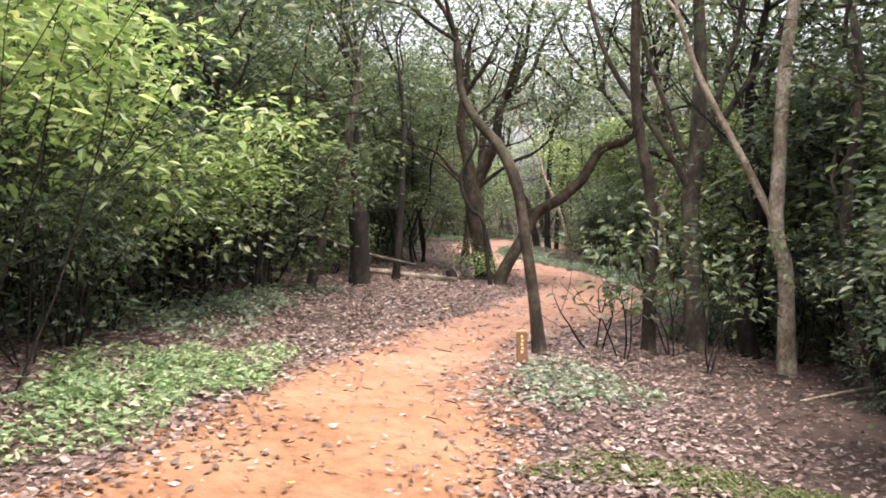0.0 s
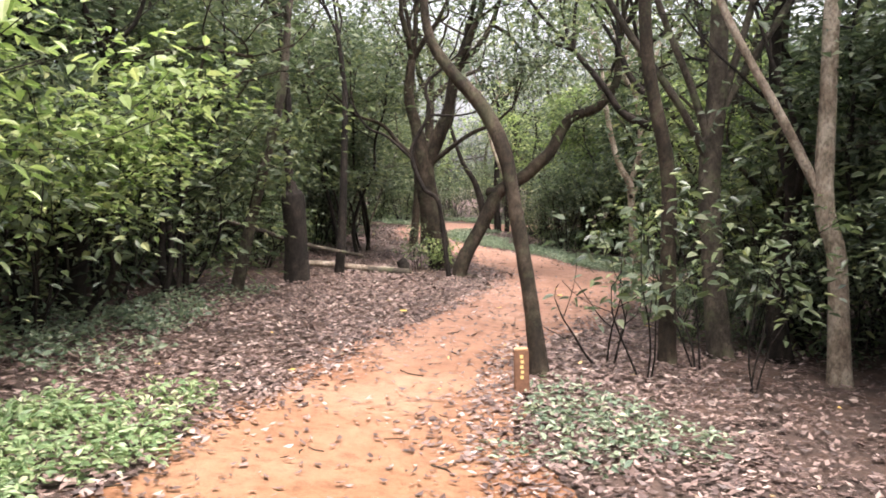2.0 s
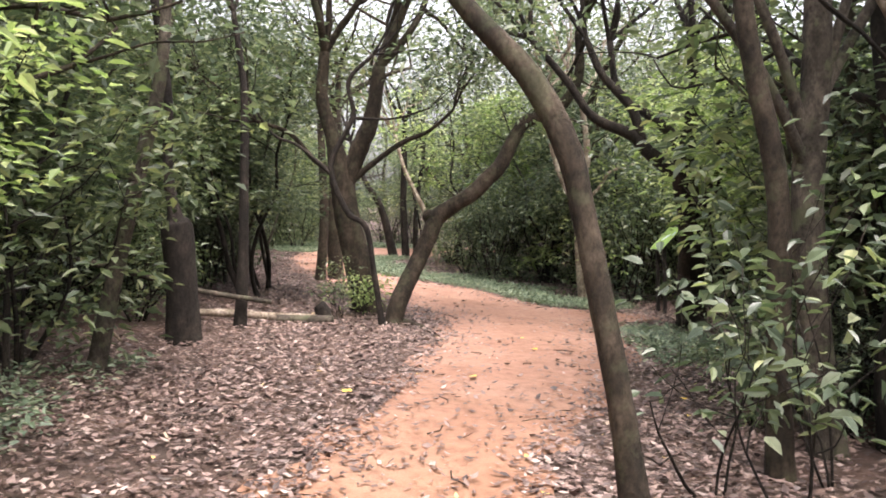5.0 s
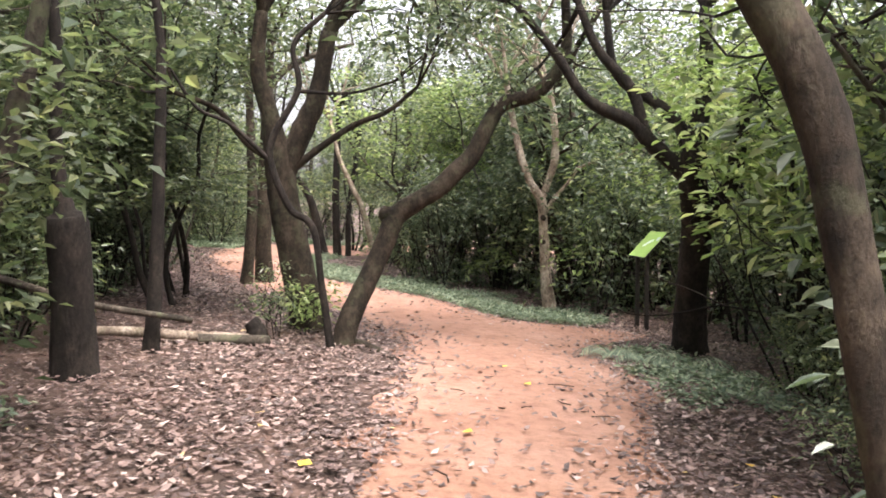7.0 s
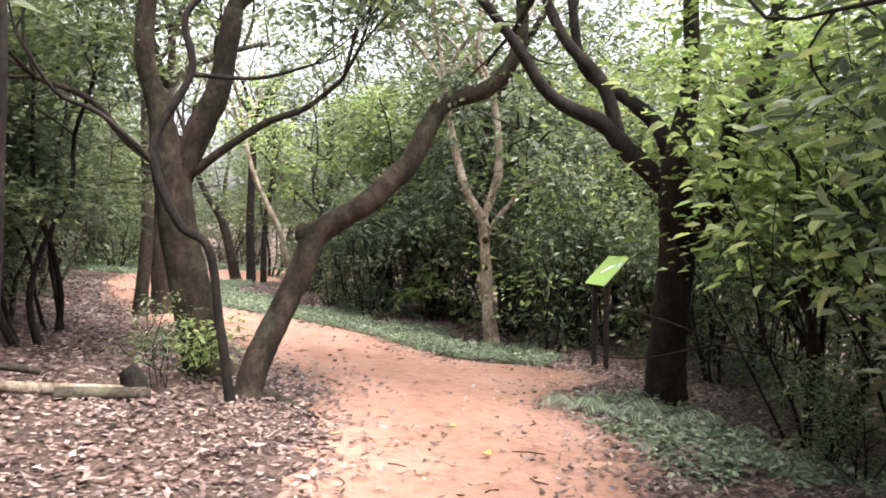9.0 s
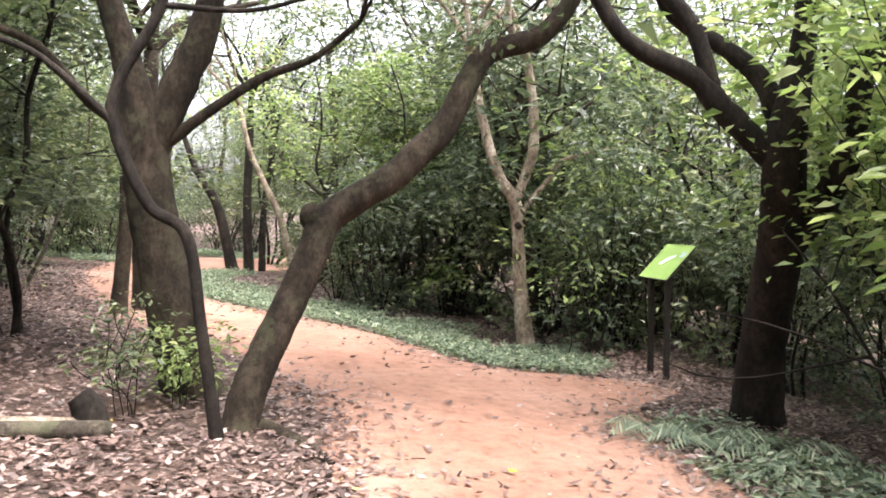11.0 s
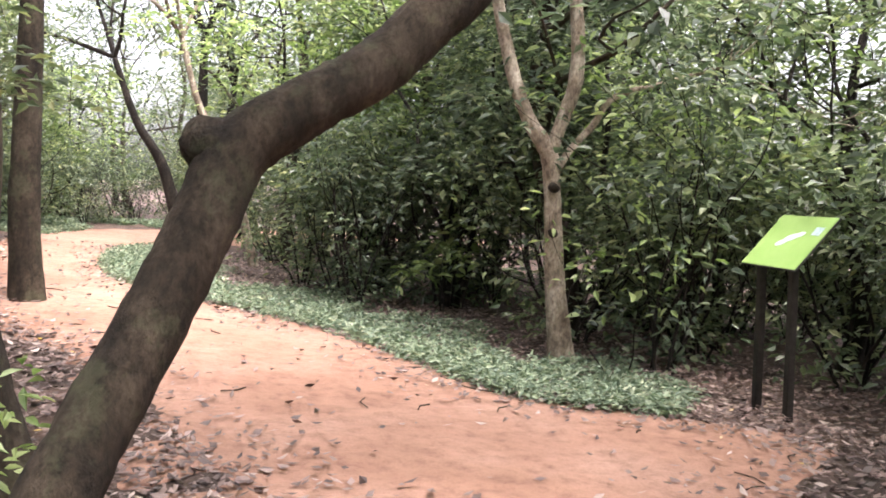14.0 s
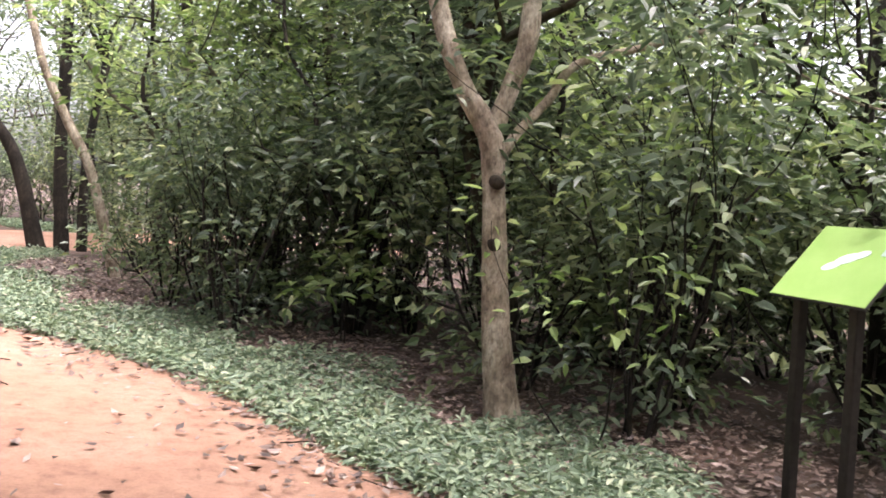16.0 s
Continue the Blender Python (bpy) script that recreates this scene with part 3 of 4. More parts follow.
# ---- the woods on both sides ----
def wood_tree(variant):
    rng = np.random.RandomState(100 + variant)
    mat = (BARK_GREY, BARK_DARK, BARK_BROWN, BARK_GREY, BARK_DARK)[variant]
    root = thing("woodland_tree", (0, 0, 0), "slim woodland tree with crooked limbs and open crown", "tree", "woodland trees")
    h = rng.uniform(3.2, 4.4)
    nodes, p = [], np.array([0, 0, -0.15])
    for k in range(6):
        nodes.append((*p, 0.085 * (1 - 0.12 * k)))
        p = p + np.array([rng.normal(0, 0.14), rng.normal(0, 0.14), h / 5])
    w = Wood()
    w.tube(nodes, 8, 3, 0.08, 0.4)
    part("trunk", w.mesh("trunk", mat), root)
    twigs, tips = Wood(), []
    for k in range(9):
        q = np.array(nodes[2 + k % 4]) if k < 5 else np.array(nodes[5])
        a = k * 2.4 + rng.uniform(0, 1)
        branch(twigs, q[:3], (math.cos(a), math.sin(a), 0.7), rng.uniform(1.3, 2.1), q[3] * 0.55, 2 if variant in (1, 4) else 1, tips, rng, 0.2, 0.6)
    tagged(part("branchwork", twigs.mesh("branchwork", mat), root), kind="stuff")
    bare = variant in (1, 4)
    part("crown", leaf_mesh("crown", tips, 3 if bare else 18, 0.27, 0.12, rng, LEAF_MID if variant % 2 else LEAF_DEEP, full=False), root)
    return root


def shrub(variant, leaf=LEAF_DEEP, tall=1.9, label="dense evergreen shrub with glossy dark leaves", size=0.11, clump=17):
    rng = np.random.RandomState(200 + variant)
    root = thing("shrub", (0, 0, 0), label, "shrub", "undergrowth shrubs")
    tips = []
    for k in range(6):
        stems = Wood()
        a = k * 1.05 + rng.uniform(0, 0.8)
        branch(stems, (0.08 * math.cos(a), 0.08 * math.sin(a), -0.05), (0.35 * math.cos(a), 0.35 * math.sin(a), 1), tall * rng.uniform(0.6, 1.0), 0.02, 1, tips, rng, 0.25, 0.4)
        part("stem", stems.mesh("stem", BARK_DARK), root)
    low = [t for t in tips if t[2] > 0.12]
    low += [(rng.normal(0, 0.32), rng.normal(0, 0.32), rng.uniform(0.08, 0.6)) for _ in range(14)]
    part("foliage", leaf_mesh("foliage", low, clump, 0.17, size, rng, leaf, full=variant > 1), root)
    return root


TREES = [wood_tree(k) for k in range(5)]
SHRUBS = [shrub(0), shrub(1, LEAF_MID, 1.6, "evergreen shrub with mid-green leaves"), shrub(2, LEAF_DEEP, 2.3), shrub(3, LEAF_MID, 2.1, "evergreen shrub with mid-green leaves", 0.125)]


def place(models, spots, low, high, seed):
    """Stands copies of the models on the given spots; the models themselves take the first ones."""
    r = random.Random(seed)
    for k, (x, y) in enumerate(spots):
        s = r.uniform(low, high)
        m = Matrix.LocRotScale((x, y, hz(x, y)), Euler((r.uniform(-0.08, 0.08), r.uniform(-0.08, 0.08), r.uniform(0, 6.28))), (s, s, s * r.uniform(0.9, 1.15)))
        model = models[k % len(models)]
        if k < len(models):
            model.matrix_basis = m
        else:
            c = copy_thing(model, m)
            c.scale = m.to_scale()


def scatter(n, box, gap, clear, seed, extra=None):
    """Spots at least gap apart and at least clear from the path, with no other rule but extra."""
    r, spots = np.random.RandomState(seed), []
    for _ in range(n * 40):
        x, y = r.uniform(box[0], box[2]), r.uniform(box[1], box[3])
        if extra and not extra(x, y):
            continue
        if all((x - a) ** 2 + (y - b) ** 2 > gap * gap for a, b in spots) and float(path_sides(x, y)) < -clear:
            spots.append((x, y))
            if len(spots) == n:
                break
    return spots


def kept_free(spots):
    """Moves spots out of the gap beside the slanting pale tree."""
    return [(x + 2.3, y + 0.4) if 0.3 < x < 2.2 and 24.6 < y < 27.2 else (x, y) for x, y in spots]


def off_walk(x, y):
    near_start_right = x > 1 and ((y < 9 and x < 4.2 + 0.05 * y) or (9 <= y < 11.6 and x < 4.75) or (11.6 <= y < 15 and x < 3.5))
    near_left = x < 0 and 9 < y < 20 and x > -2.6
    sign_view = 1 < x < 5.3 and 14 < y < 20.7
    left_open = x < 0 and y < 9 and x > -2.4
    corner = -3.2 < x < 1 and 16 < y < 22
    return not (near_start_right or near_left or sign_view or left_open or corner)


def clear_view(x, y):
    return off_walk(x, y) and not (x > 0 and 20 < y < 24 and float(path_sides(x, y)) > -1.35)


place(TREES, kept_free(scatter(36, (-9, 5, 9, 26), 1.25, 1.6, 41, lambda x, y: off_walk(x, y) and (x < -2.7 or x > 3.0 or y > 22))), 0.85, 1.35, 7)
LEAFY_SPOTS = kept_free(scatter(34, (-11, 25, 12, 44), 1.5, 1.2, 42)) + [(-3.2, 12.0), (-3.6, 15.5), (-3.1, 18.5), (-4.0, 20.5), (4.0, 12.8), (4.7, 10.2), (5.2, 12.4), (5.6, 9.2), (-3.5, 10.0), (-3.0, 22.5), (-4.6, 13.7)]
for k, (x, y) in enumerate(LEAFY_SPOTS):
    r = random.Random(500 + k)
    s = r.uniform(0.9, 1.3)
    c = copy_thing(TREES[(0, 2, 3)[k % 3]], Matrix.LocRotScale((x, y, hz(x, y)), Euler((0, 0, r.uniform(0, 6.28))), None))
    c.scale = (s, s, s)
place(SHRUBS, scatter(125, (-6.0, 3, 8.0, 26), 0.62, 0.75, 43, clear_view) + scatter(50, (-9, 22, 11, 40), 0.95, 0.8, 44, clear_view), 0.65, 1.15, 8)


EXTRA = scatter(26, (-6, 14.5, -2.8, 25), 0.7, 0.9, 45) + scatter(30, (-7, 30, 3, 39), 0.85, 0.9, 46) + scatter(12, (4.6, 8.0, 6.4, 12.8), 0.55, 1.2, 47)
EXTRA += [(-2.3, 7.5), (-2.8, 6.3), (-2.9, 7.9), (-2.5, 8.5), (-2.7, 5.3), (-3.0, 7.0)]
EXTRA += [(4.4, 9.0), (2.85, 11.9), (3.5, 11.9), (3.3, 12.5), (4.2, 11.6), (4.3, 15.2), (4.7, 14.7), (4.1, 14.6)]


def more_shrubs():
    r = random.Random(12)
    for k, (x, y) in enumerate(EXTRA):
        s = r.uniform(0.55, 0.9) if k < len(EXTRA) - 8 else r.uniform(0.3, 0.5)
        c = copy_thing(SHRUBS[k % 4], Matrix.LocRotScale((x, y, hz(x, y)), Euler((0, 0, r.uniform(0, 6.28))), None))
        c.scale = (s, s, s * r.uniform(0.9, 1.15))


more_shrubs()


def far_wood():
    """The far trees, which close the view all round."""
    r = random.Random(9)
    for k in range(40):
        a = k / 40 * 6.283 + r.uniform(-0.04, 0.04)
        d = r.uniform(13, 19)
        x, y = d * math.sin(a), 16 + d * 1.9 * math.cos(a)
        s = r.uniform(0.9, 1.3)
        c = copy_thing(TREES[(0, 2, 3)[k % 3]], Matrix.LocRotScale((x, y, hz(x, y)), Euler((0, 0, r.uniform(0, 6.28))), None))
        c.scale = (s, s, s)
        tagged(c, group="far woodland trees")


far_wood()


# ---- the leafy understorey ----
def understorey_tree(variant, leaf, low, high, label, count=26, size=0.1, reach=0.9, mat=BARK_DARK):
    """Thin crooked stems, bare below, with flat tiers of leaf sprays from low to high."""
    rng = np.random.RandomState(600 + variant)
    root = thing("understorey_tree", (0, 0, 0), label, "tree", "understorey trees")
    twigs, tips = Wood(), []
    for k in range(3):
        a = k * 2.1 + rng.uniform(0, 1)
        p, nodes = np.array([0.1 * math.cos(a), 0.1 * math.sin(a), -0.12]), []
        for i in range(8):
            nodes.append((*p, (0.042 - 0.008 * k) * (1 - 0.095 * i)))
            p = p + np.array([0.1 * math.cos(a) + rng.normal(0, 0.11), 0.1 * math.sin(a) + rng.normal(0, 0.11), (high + 0.1) / 7])
        w = Wood()
        shaft = w.tube(nodes, 7, 3, 0.1, 0.2)
        part("stem", w.mesh("stem", mat), root)
        for i in range(7):
            z = low + (high - low) * (i + rng.uniform(0, 0.8)) / 7
            q = shaft[np.argmin(np.abs(shaft[:, 2] - z + 0.15))]
            b = rng.uniform(0, 6.28)
            branch(twigs, q[:3], (math.cos(b), math.sin(b), 0.25), reach * rng.uniform(0.6, 1.2), 0.011, 1, tips, rng, 0.03, 0.4)
    tagged(part("branchwork", twigs.mesh("branchwork", mat), root), kind="stuff")
    tips = [t for t in tips if low - 0.25 < t[2] < high + 0.4]
    part("foliage", leaf_mesh("foliage", tips, count, 0.19, size, rng, leaf, full=False, flat=0.3, droop=0.1), root)
    return root


UNDER = [understorey_tree(0, LEAF_MID, 1.35, 3.6, "thin-stemmed tree with tiers of mid-green leaves"),
         understorey_tree(1, LEAF_DEEP, 1.5, 3.7, "thin-stemmed tree with tiers of dark green leaves", 30, 0.11),
         understorey_tree(2, LEAF_MID, 1.7, 4.2, "thin-stemmed tree with tiers of mid-green leaves", 24, 0.09, 1.1, BARK_GREY),
         understorey_tree(3, LEAF_BRIGHT, 1.5, 3.4, "thin-stemmed tree with tiers of fresh yellow-green leaves", 20, 0.11),
         understorey_tree(4, LEAF_BRIGHT, 1.05, 1.9, "small thin-stemmed tree with flat sprays of pale green leaves", 22, 0.085, 0.58)]
UNDER_SPOTS = [(-2.6, 12.3, 0), (-3.3, 11.2, 1), (-3.0, 17.6, 2), (-1.9, 18.9, 0), (-2.6, 20.6, 2), (-3.8, 13.0, 2), (-3.9, 16.4, 1),
               (-4.6, 11.6, 0), (-4.4, 9.2, 1), (-3.4, 8.8, 2), (-1.9, 20.0, 1), (-3.0, 24.5, 2), (-4.5, 19.0, 0), (4.9, 11.6, 1), (-2.75, 10.35, 4), (5.2, 10.4, 0), (5.6, 13.4, 2), 
               (5.3, 16.6, 3), (4.6, 15.7, 3), (5.7, 15.0, 1), (3.1, 24.2, 0), (4.2, 22.8, 1), (5.2, 23.4, 2), (2.4, 26.4, 3), (4.0, 25.9, 2), (0.6, 33.6, 0), (2.2, 29.0, 2), (3.6, 29.6, 0),
               (5.4, 27.6, 3), (-3.9, 28.5, 0), (-4.4, 31.5, 2), (-3.0, 36.5, 3), (-0.5, 38.5, 2), (1.2, 37.6, 0), (3.0, 33.6, 2), (6.5, 18.6, 1), (6.2, 20.6, 0), (7.2, 22.5, 2), (-4.6, 22.6, 0), (-5.6, 26.0, 2)]
# Unseen trees, added beside and behind the start to shade the path.
UNDER_SPOTS += [(5.5, 0.6, 1), (5.2, -1.6, 0), (6.2, 2.6, 2), (6.6, 0.3, 1), (4.0, -3.6, 2), (6.2, 4.6, 0), (5.4, 6.4, 1), (-2.6, 1.0, 2), (-3.2, 3.2, 1), (-2.4, -1.6, 0), (0.4, -7.5, 1), (2.4, -7.2, 0), (-1.4, -7.0, 2)]


def stand_understorey():
    r = random.Random(77)
    used = set()
    for x, y, k in UNDER_SPOTS:
        s = r.uniform(0.9, 1.15) if y > 3 else r.uniform(1.2, 1.4)
        m = Matrix.LocRotScale((x, y, hz(x, y)), Euler((0, 0, r.uniform(0, 6.28))), None)
        c = copy_thing(UNDER[k], m) if k in used else UNDER[k]
        if k not in used:
            c.matrix_basis = m
            used.add(k)
        c.scale = (s, s, s)


stand_understorey()


# ---- saplings ----
def sapling(name, x, y, tall, leaf, label, seed, size=0.12, stems=3, clump=8, radius=0.012, lean=(0, 0), spread=0.14, wide=0.4, low=0.3, clear=0.4):
    rng = np.random.RandomState(seed)
    o = (x, y, hz(x, y))
    root = thing(name, o, label, "sapling")
    tips = []
    for k in range(stems):
        w = Wood()
        a = rng.uniform(0, 6.28)
        branch(w, (0.05 * math.cos(a), 0.05 * math.sin(a), -0.04), (wide * math.cos(a) + lean[0], wide * math.sin(a) + lean[1], 1), tall * rng.uniform(0.75, 1.0), radius, 1, tips, rng, 0.2, 0.4)
        part("stem", w.mesh("stem", BARK_DARK), root)
    tips = [t for t in tips if t[2] > low and float(path_sides(x + t[0], y + t[1])) < -clear]
    part("foliage", leaf_mesh("foliage", tips, clump, spread, size, rng, leaf), root)
    return root


for k, (x, y, tall) in enumerate([(-1.75, 5.9, 3.0), (-2.2, 6.8, 3.3), (-2.0, 5.1, 3.0), (-2.6, 6.2, 3.2)]):
    sapling("bright_sapling", x, y, tall, LEAF_BRIGHT, "young tree with sunlit yellow-green leaves", 300 + k, 0.115, 5, 44, 0.009, (0.0, 0), 0.22, 0.42, 1.4, 0.8)
for k, (x, y, tall) in enumerate([(-2.9, 8.4, 1.6), (-2.6, 9.6, 1.5), (-3.15, 9.2, 1.9), (-2.75, 11.2, 1.8)]):
    sapling("fresh_sapling", x, y, tall, (LEAF_BRIGHT, LEAF_MID)[k % 2], "leafy sapling with fresh green foliage", 310 + k, 0.11, 4, 12, 0.014, (0.1, 0), 0.17, 0.5, 0.5, 1.2)
for k, (x, y, tall) in enumerate([(1.95, 10.1, 0.95), (2.2, 9.75, 1.05), (2.75, 10.5, 1.35), (3.0, 9.9, 1.1)]):
    sapling("drooping_sapling", x, y, tall, LEAF_MID if k % 2 else LEAF_DEEP, "thin sapling with long drooping green leaves", 320 + k, 0.11, 3, 5, 0.011, (0, 0), 0.12, 0.3, 0.35, 0.75)
for k, (x, y, tall) in enumerate([(4.3, 15.6, 2.4), (4.9, 15.2, 2.7), (4.5, 14.4, 2.2)]):
    sapling("bright_sapling", x, y, tall, LEAF_BRIGHT, "young tree with fresh bright green leaves", 330 + k, 0.14, 4, 9, 0.02, (-0.4, 0), 0.2, 0.45, 1.25)
sapling("verge_sapling", 3.55, 20.45, 0.95, LEAF_BRIGHT, "small sapling with pale glossy leaves beside the tree", 340, 0.1, 2, 4, 0.008, (0, 0), 0.11, 0.35, 0.4)
sapling("verge_sapling", 2.9, 23.6, 0.75, LEAF_BRIGHT, "small upright sapling with fresh green leaves", 341, 0.15, 2, 5, 0.01, (0, 0), 0.08, 0.2, 0.4)
for k, (x, y, tall) in enumerate([(4.7, 21.6, 2.4), (5.3, 22.0, 2.7)]):
    sapling("bright_sapling", x, y, tall, LEAF_BRIGHT, "young tree with yellow-green leaves behind the sign", 345 + k, 0.12, 4, 10, 0.018, (0, 0), 0.2, 0.4, 1.5)
sapling("feathery_bush", -0.5, 16.85, 0.5, LEAF_MID, "feathery light green bush at the tree's foot", 350, 0.06, 5, 5, 0.005, (0, 0), 0.05, 0.16, 0.08)
sapling("feathery_bush", -0.25, 17.1, 0.36, LEAF_BRIGHT, "small light green bush at the tree's foot", 351, 0.065, 4, 7, 0.006, (0, 0), 0.08, 0.4, 0.08)


def fern(x, y, seed, fronds=9, long=0.55):
    """A low clump of arching fronds with narrow leaflets down both sides."""
    rng = np.random.RandomState(seed)
    root = thing("fern_clump", (x, y, hz(x, y)), "grey-green clump of drooping narrow fronds on leaf litter", "fern", "ferns by the dark tree")
    for k in range(fronds):
        a, n = k * 6.283 / fronds + rng.uniform(-0.3, 0.3), long * rng.uniform(0.7, 1.15)
        rib = np.array([(n * u * math.cos(a), n * u * math.sin(a), 0.02 + n * (1.15 * u - 1.2 * u * u)) for u in np.linspace(0, 1, 15)])
        v, f = [], []
        out, up = np.array([-math.sin(a), math.cos(a), 0]), np.array([math.cos(a), math.sin(a), -0.2])
        for i in range(2, 15):
            reach = 0.13 * math.sin(math.pi * (i / 15) ** 0.8) + 0.03
            for side in (-1, 1):
                b, p = len(v), rib[i]
                tip = p + side * out * reach + up * reach * 0.6 - np.array([0, 0, reach * 0.35])
                midp = (p + tip) / 2
                v += [p, midp + up * 0.011, tip, midp - up * 0.011]
                f += [(b, b + 1, b + 2), (b, b + 2, b + 3)]
        part("frond", mesh_of("frond", v, f, COVER), root)


for k, (x, y) in enumerate(((3.25, 16.65), (3.62, 16.35), (3.0, 17.0), (3.85, 15.9))):
    fern(x, y, 400 + k, 9 if k < 2 else 6, 0.5 if k < 2 else 0.36)


# ---- litter and herbs ----
litter()
cover("ground_cover", "fresh green low herbs beside the path", 1700, blob(-1.1, 6.6, 0.85, 2.1), 0.06, 0.12, 61, FRESH)
cover("verge_cover", "low green creeping herbs along the path's verge", 16000, verge, 0.055, 0.07, 62)
cover("foot_cover", "sparse grey-green herbs round the dark tree", 1100, blob(3.5, 15.6, 0.8, 2.0), 0.07, 0.07, 63)
cover("bank_cover", "sparse herbs among fallen leaves near the marker post", 500, blob(1.8, 8.2, 0.8, 1.0), 0.055, 0.05, 64)
cover("moss_patch", "flat green moss patch on the bank", 2600, blob(2.5, 6.1, 1.1, 0.35), 0.03, 0.012, 65, MOSS)
cover("far_cover", "pale green herbs behind the second bend", 4200, blob(-3.2, 32.5, 1.5, 3.2), 0.075, 0.09, 67)
cover("far_cover", "pale green herbs behind the second bend", 3000, blob(-0.8, 36.0, 2.2, 1.0), 0.075, 0.09, 68)
cover("left_cover", "scattered herbs in the leaf litter", 900, blob(-2.3, 10.5, 1.1, 3.0), 0.07, 0.1, 66)


# ---- the marker post, the sign, the logs ----
def marker_post():
    o = (1.3, 8.92, hz(1.3, 8.92))
    root = thing("marker_post", o, "short brown wooden trail marker post with ochre numerals", "marker post")
    root.rotation_euler = (0.03, -0.02, 0.1)
    part("post", box(0.1, 0.09, 0.42, WOOD, "post", 0.008, pose(0, 0, 0.1)), root)
    part("top", box(0.092, 0.082, 0.012, CUT, "top", 0.003, pose(0, 0, 0.314)), root, "pale cut end of the post")
    for k, z in enumerate((0.27, 0.235, 0.2, 0.165, 0.13)):
        part("painted_mark", box(0.022, 0.004, 0.024 - 0.003 * (k % 2), OCHRE, "painted_mark", 0.001, pose(0.004 * (k % 2), -0.0465, z)), root, "ochre painted mark")


def sign():
    """A slanted information panel on two dark legs; it faces the path."""
    cx, cy = 4.13, 19.42
    g = hz(cx, cy)
    root = thing("information_sign", (cx, cy, g), "slanted green information panel on two dark posts", "sign")
    root.rotation_euler = (0, 0, radians(-88))
    up = 0.0
    tilt = pose(0, 0.14, 1.14 + up, 46)
    part("panel", box(0.585, 0.46, 0.014, EDGE, "panel", 0.003, tilt), root, "dark edged board")
    face = part("panel_face", box(0.575, 0.45, 0.004, GREEN, "panel_face", 0.001, tilt @ pose(0, 0, 0.0085)), root, "bright green printed face")
    # Overlapping pale discs imitate the white glare in the middle of the panel.
    for k, (x, y, w, h) in enumerate(((-0.06, -0.02, 0.1, 0.05), (0.0, 0.03, 0.13, 0.06), (0.06, 0.06, 0.09, 0.045))):
        bm = bmesh.new()
        bmesh.ops.create_cone(bm, cap_ends=True, segments=24, radius1=0.5, radius2=0.5, depth=0.002, matrix=tilt @ pose(x, y, 0.0108 + 0.0007 * k, 0, 0, 25) @ Matrix.Diagonal((w, h, 1, 1)))
        part("glare_disc", from_bmesh("glare_disc", bm, PALE_GLARE), face, "pale disc painted as glare on the panel")
    part("picture", box(0.08, 0.07, 0.002, BLUE_PRINT, "picture", 0.0005, tilt @ pose(0.2, 0.1, 0.0112)), face, "small grey-blue picture")
    for s in (-1, 1):
        part("post", box(0.05, 0.05, 1.3, STEEL, "post", 0.004, pose(s * 0.17, 0.06, 0.375 + up)), root)
        part("bracket", box(0.045, 0.3, 0.012, STEEL, "bracket", 0.002, tilt @ pose(s * 0.17, -0.02, -0.014)), root)


def log(name, nodes, mat, label):
    x, y, _, _ = nodes[0]
    o = (x, y, hz(x, y))
    root = thing(name, o, label, "log")
    w = Wood()
    w.tube([(a, b, hz(a, b) + c, r) for a, b, c, r in nodes], 12, 5, 0.06)
    part("trunk", w.mesh("trunk", mat, o), root)
    return root


marker_post()
sign()
log("fallen_log", [(-2.3, 16.0, 0.1, 0.04), (-1.69, 16.2, 0.09, 0.045), (-1.28, 16.28, 0.07, 0.045), (-0.68, 16.4, 0.06, 0.045)], BARK_PALE, "pale fallen log lying on leaf litter")
log("fallen_log", [(-1.15, 16.22, 0.05, 0.05), (-0.85, 16.28, 0.05, 0.052), (-0.5, 16.33, 0.05, 0.055)], BARK_GREY, "short mossy log lying beside the longer one")
log("rotten_stump", [(-0.62, 16.45, -0.05, 0.12), (-0.63, 16.45, 0.1, 0.1), (-0.66, 16.44, 0.18, 0.085), (-0.69, 16.44, 0.22, 0.07)], BARK_DARK, "dark broken stump at the logs' end")
log("fallen_branch", [(4.6, 9.8, 0.12, 0.02), (4.1, 9.2, 0.1, 0.018), (3.7, 8.9, 0.05, 0.012)], BARK_PALE, "bleached dead branch on the bank")
log("surface_root", [(0.25, 16.75, 0.02, 0.06), (0.5, 16.4, 0.01, 0.045), (0.68, 15.95, -0.01, 0.03)], BARK_BROWN, "mossy root running over the ground")
log("fallen_branch", [(-3.6, 15.4, 0.75, 0.035), (-2.6, 15.35, 0.62, 0.035), (-1.9, 15.3, 0.45, 0.03), (-1.1, 15.6, 0.3, 0.025)], BARK_GREY, "long dead branch propped against the trunks")
log("fallen_branch", [(-2.75, 14.2, 0.03, 0.025), (-2.45, 14.35, 0.12, 0.02), (-2.3, 14.3, 0.05, 0.012)], BARK_PALE, "short bleached dead branch on the leaf litter")


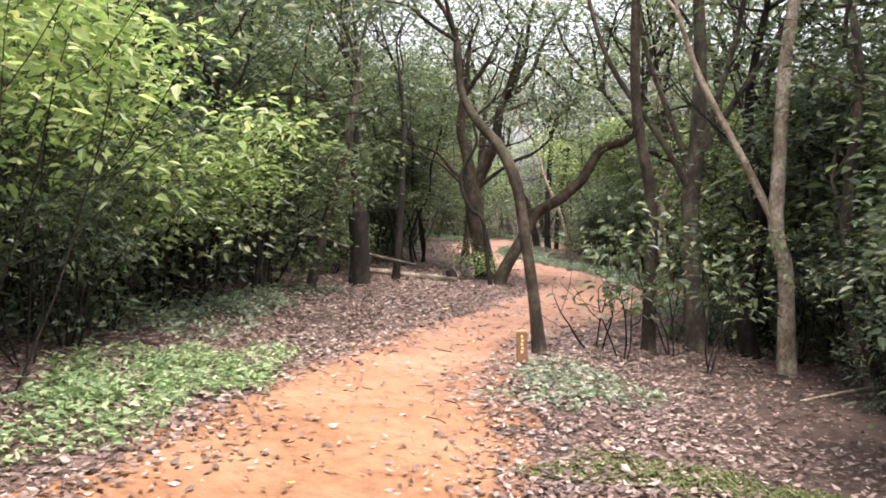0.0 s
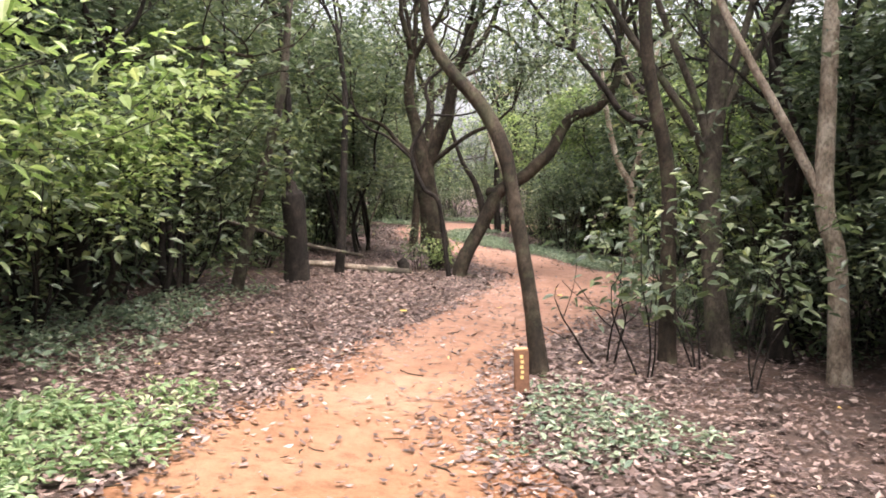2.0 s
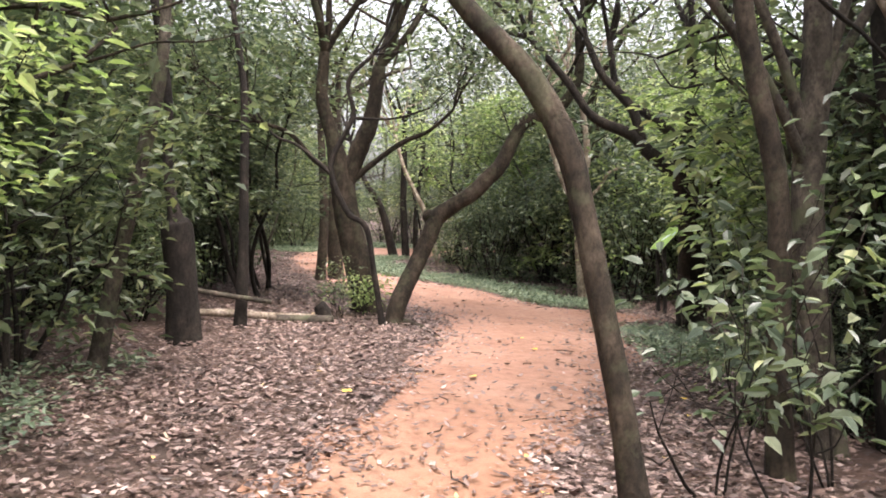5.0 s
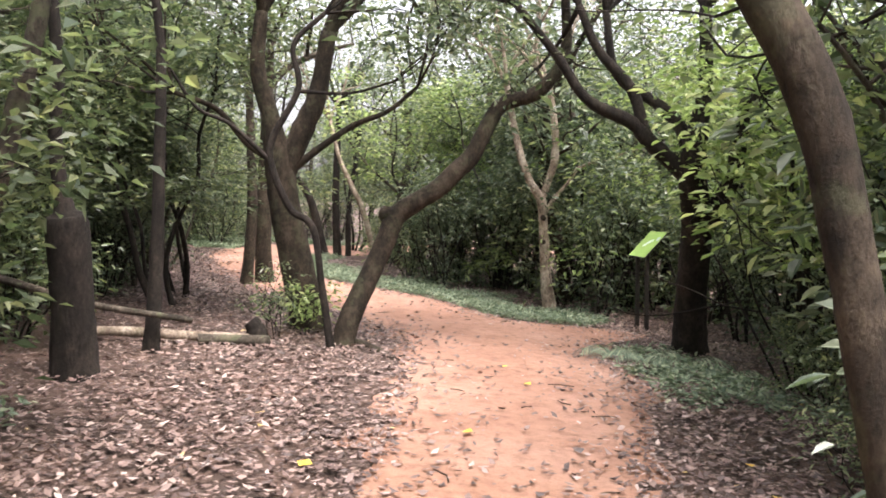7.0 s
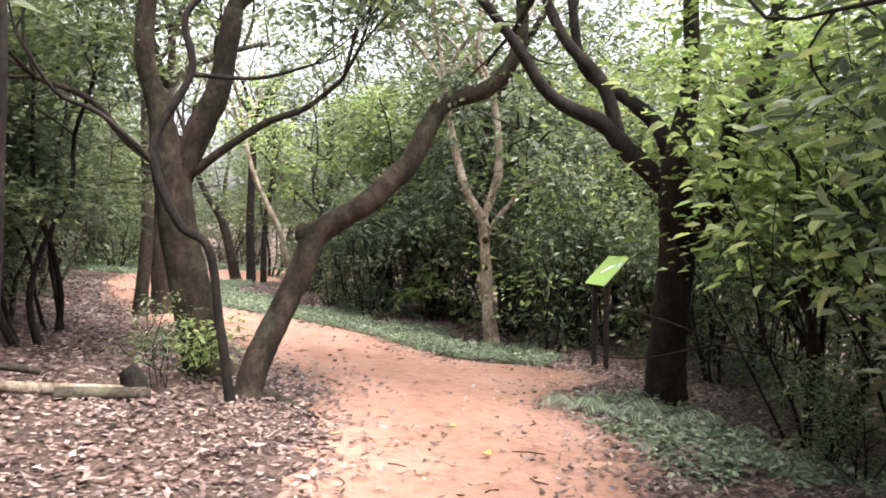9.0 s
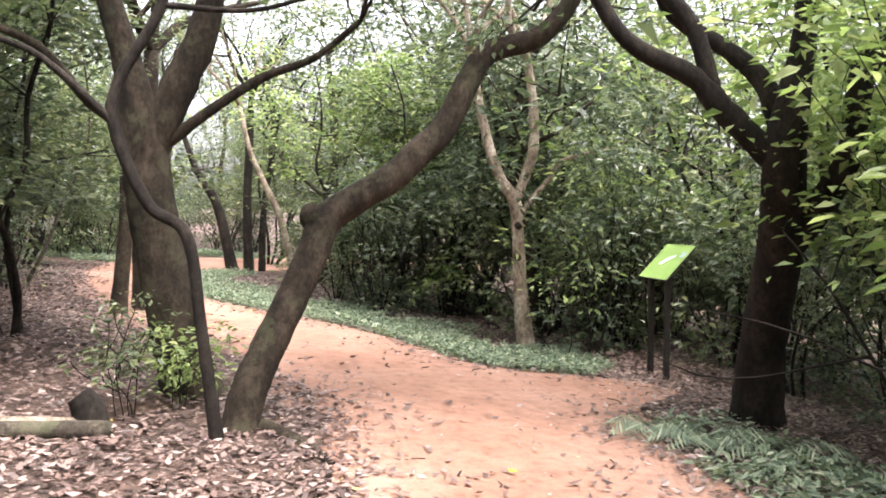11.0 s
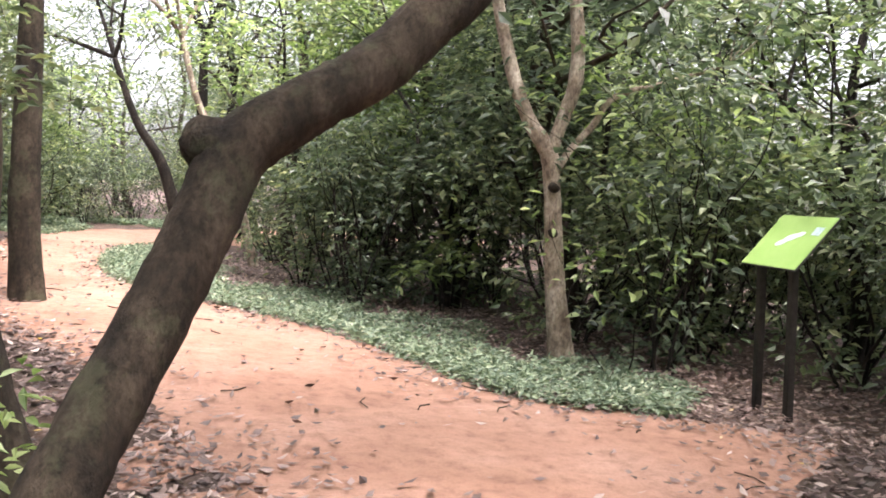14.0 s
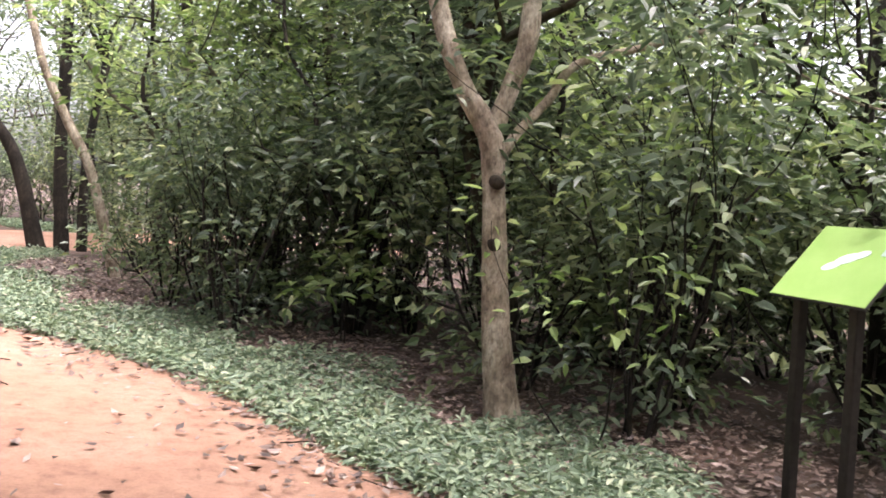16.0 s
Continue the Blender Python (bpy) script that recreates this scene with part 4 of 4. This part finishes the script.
def knot(x, y, z, r, seed):
    """A rough swollen knot round a bend of the bare trunk."""
    rng = np.random.RandomState(seed)
    bm = bmesh.new()
    bmesh.ops.create_icosphere(bm, subdivisions=3, radius=1, matrix=Matrix.LocRotScale((x, y, z), Euler((0.3, 0.7, 0.2)), (r, r * 0.95, r * 0.8)))
    for v in bm.verts:
        v.co += (v.co - Vector((x, y, z))) * 0.16 * noise.noise(v.co * 22)
    return from_bmesh("knot", bm, BARK_BROWN, True)


BENT = bpy.data.objects["bent_tree"]
for x, y, z, r in ((0.68, 17.17, 1.33, 0.12), (1.18, 17.26, 1.62, 0.09)):
    part("knot", knot(x - BENT.location.x, y - BENT.location.y, z - BENT.location.z, r, 5), BENT, "rough swollen knot in the bark")
PALE = bpy.data.objects["pale_forked_tree"]
for x, y, z, r in ((3.2, 21.0, 1.22, 0.05), (3.21, 21.02, 0.86, 0.05)):
    part("knot", knot(x - PALE.location.x, y - PALE.location.y, z - PALE.location.z, r, 6), PALE, "dark scar in the bark")


def twig_litter():
    """Short dead twigs that lie about on the path and its edges."""
    rng = np.random.RandomState(71)
    w = Wood()
    for _ in range(220):
        y = 3 + 24 * rng.uniform()
        x = rng.uniform(-2.5, 4.5)
        a, n = rng.uniform(0, 6.28), rng.uniform(0.06, 0.28)
        pts = [(x + n * k / 2 * math.cos(a + 0.3 * k), y + n * k / 2 * math.sin(a + 0.3 * k), 0.004) for k in range(3)]
        w.tube([(px, py, hz(px, py) + 0.02, 0.004) for px, py, _ in pts], 4, 1, 0.1)
    tagged(new("twig_litter", w.mesh("twig_litter", BARK_BROWN)), "short dead twigs lying on the path", "twigs", kind="stuff")


twig_litter()
YELLOW = plain("yellow_leaf", (0.5, 0.33, 0.03), (0.68, 0.48, 0.06), 30, 0.5)
for k, (x, y) in enumerate(((-0.04, 12.46), (1.65, 15.79), (1.68, 14.94), (0.95, 13.3))):
    rng = np.random.RandomState(80 + k)
    v, f = flat_leaves(np.array([0.0]), np.array([0.0]), 0.13, rng, 0.02, 0.1)
    v[:, 2] += 0.012 - hz(0, 0)
    leaf = new("fallen_leaf", mesh_of("fallen_leaf", v, f, YELLOW))
    leaf.location = (x, y, hz(x, y))
    tagged(leaf, "yellow fallen leaf lying flat on the path", "leaf", "yellow fallen leaves")
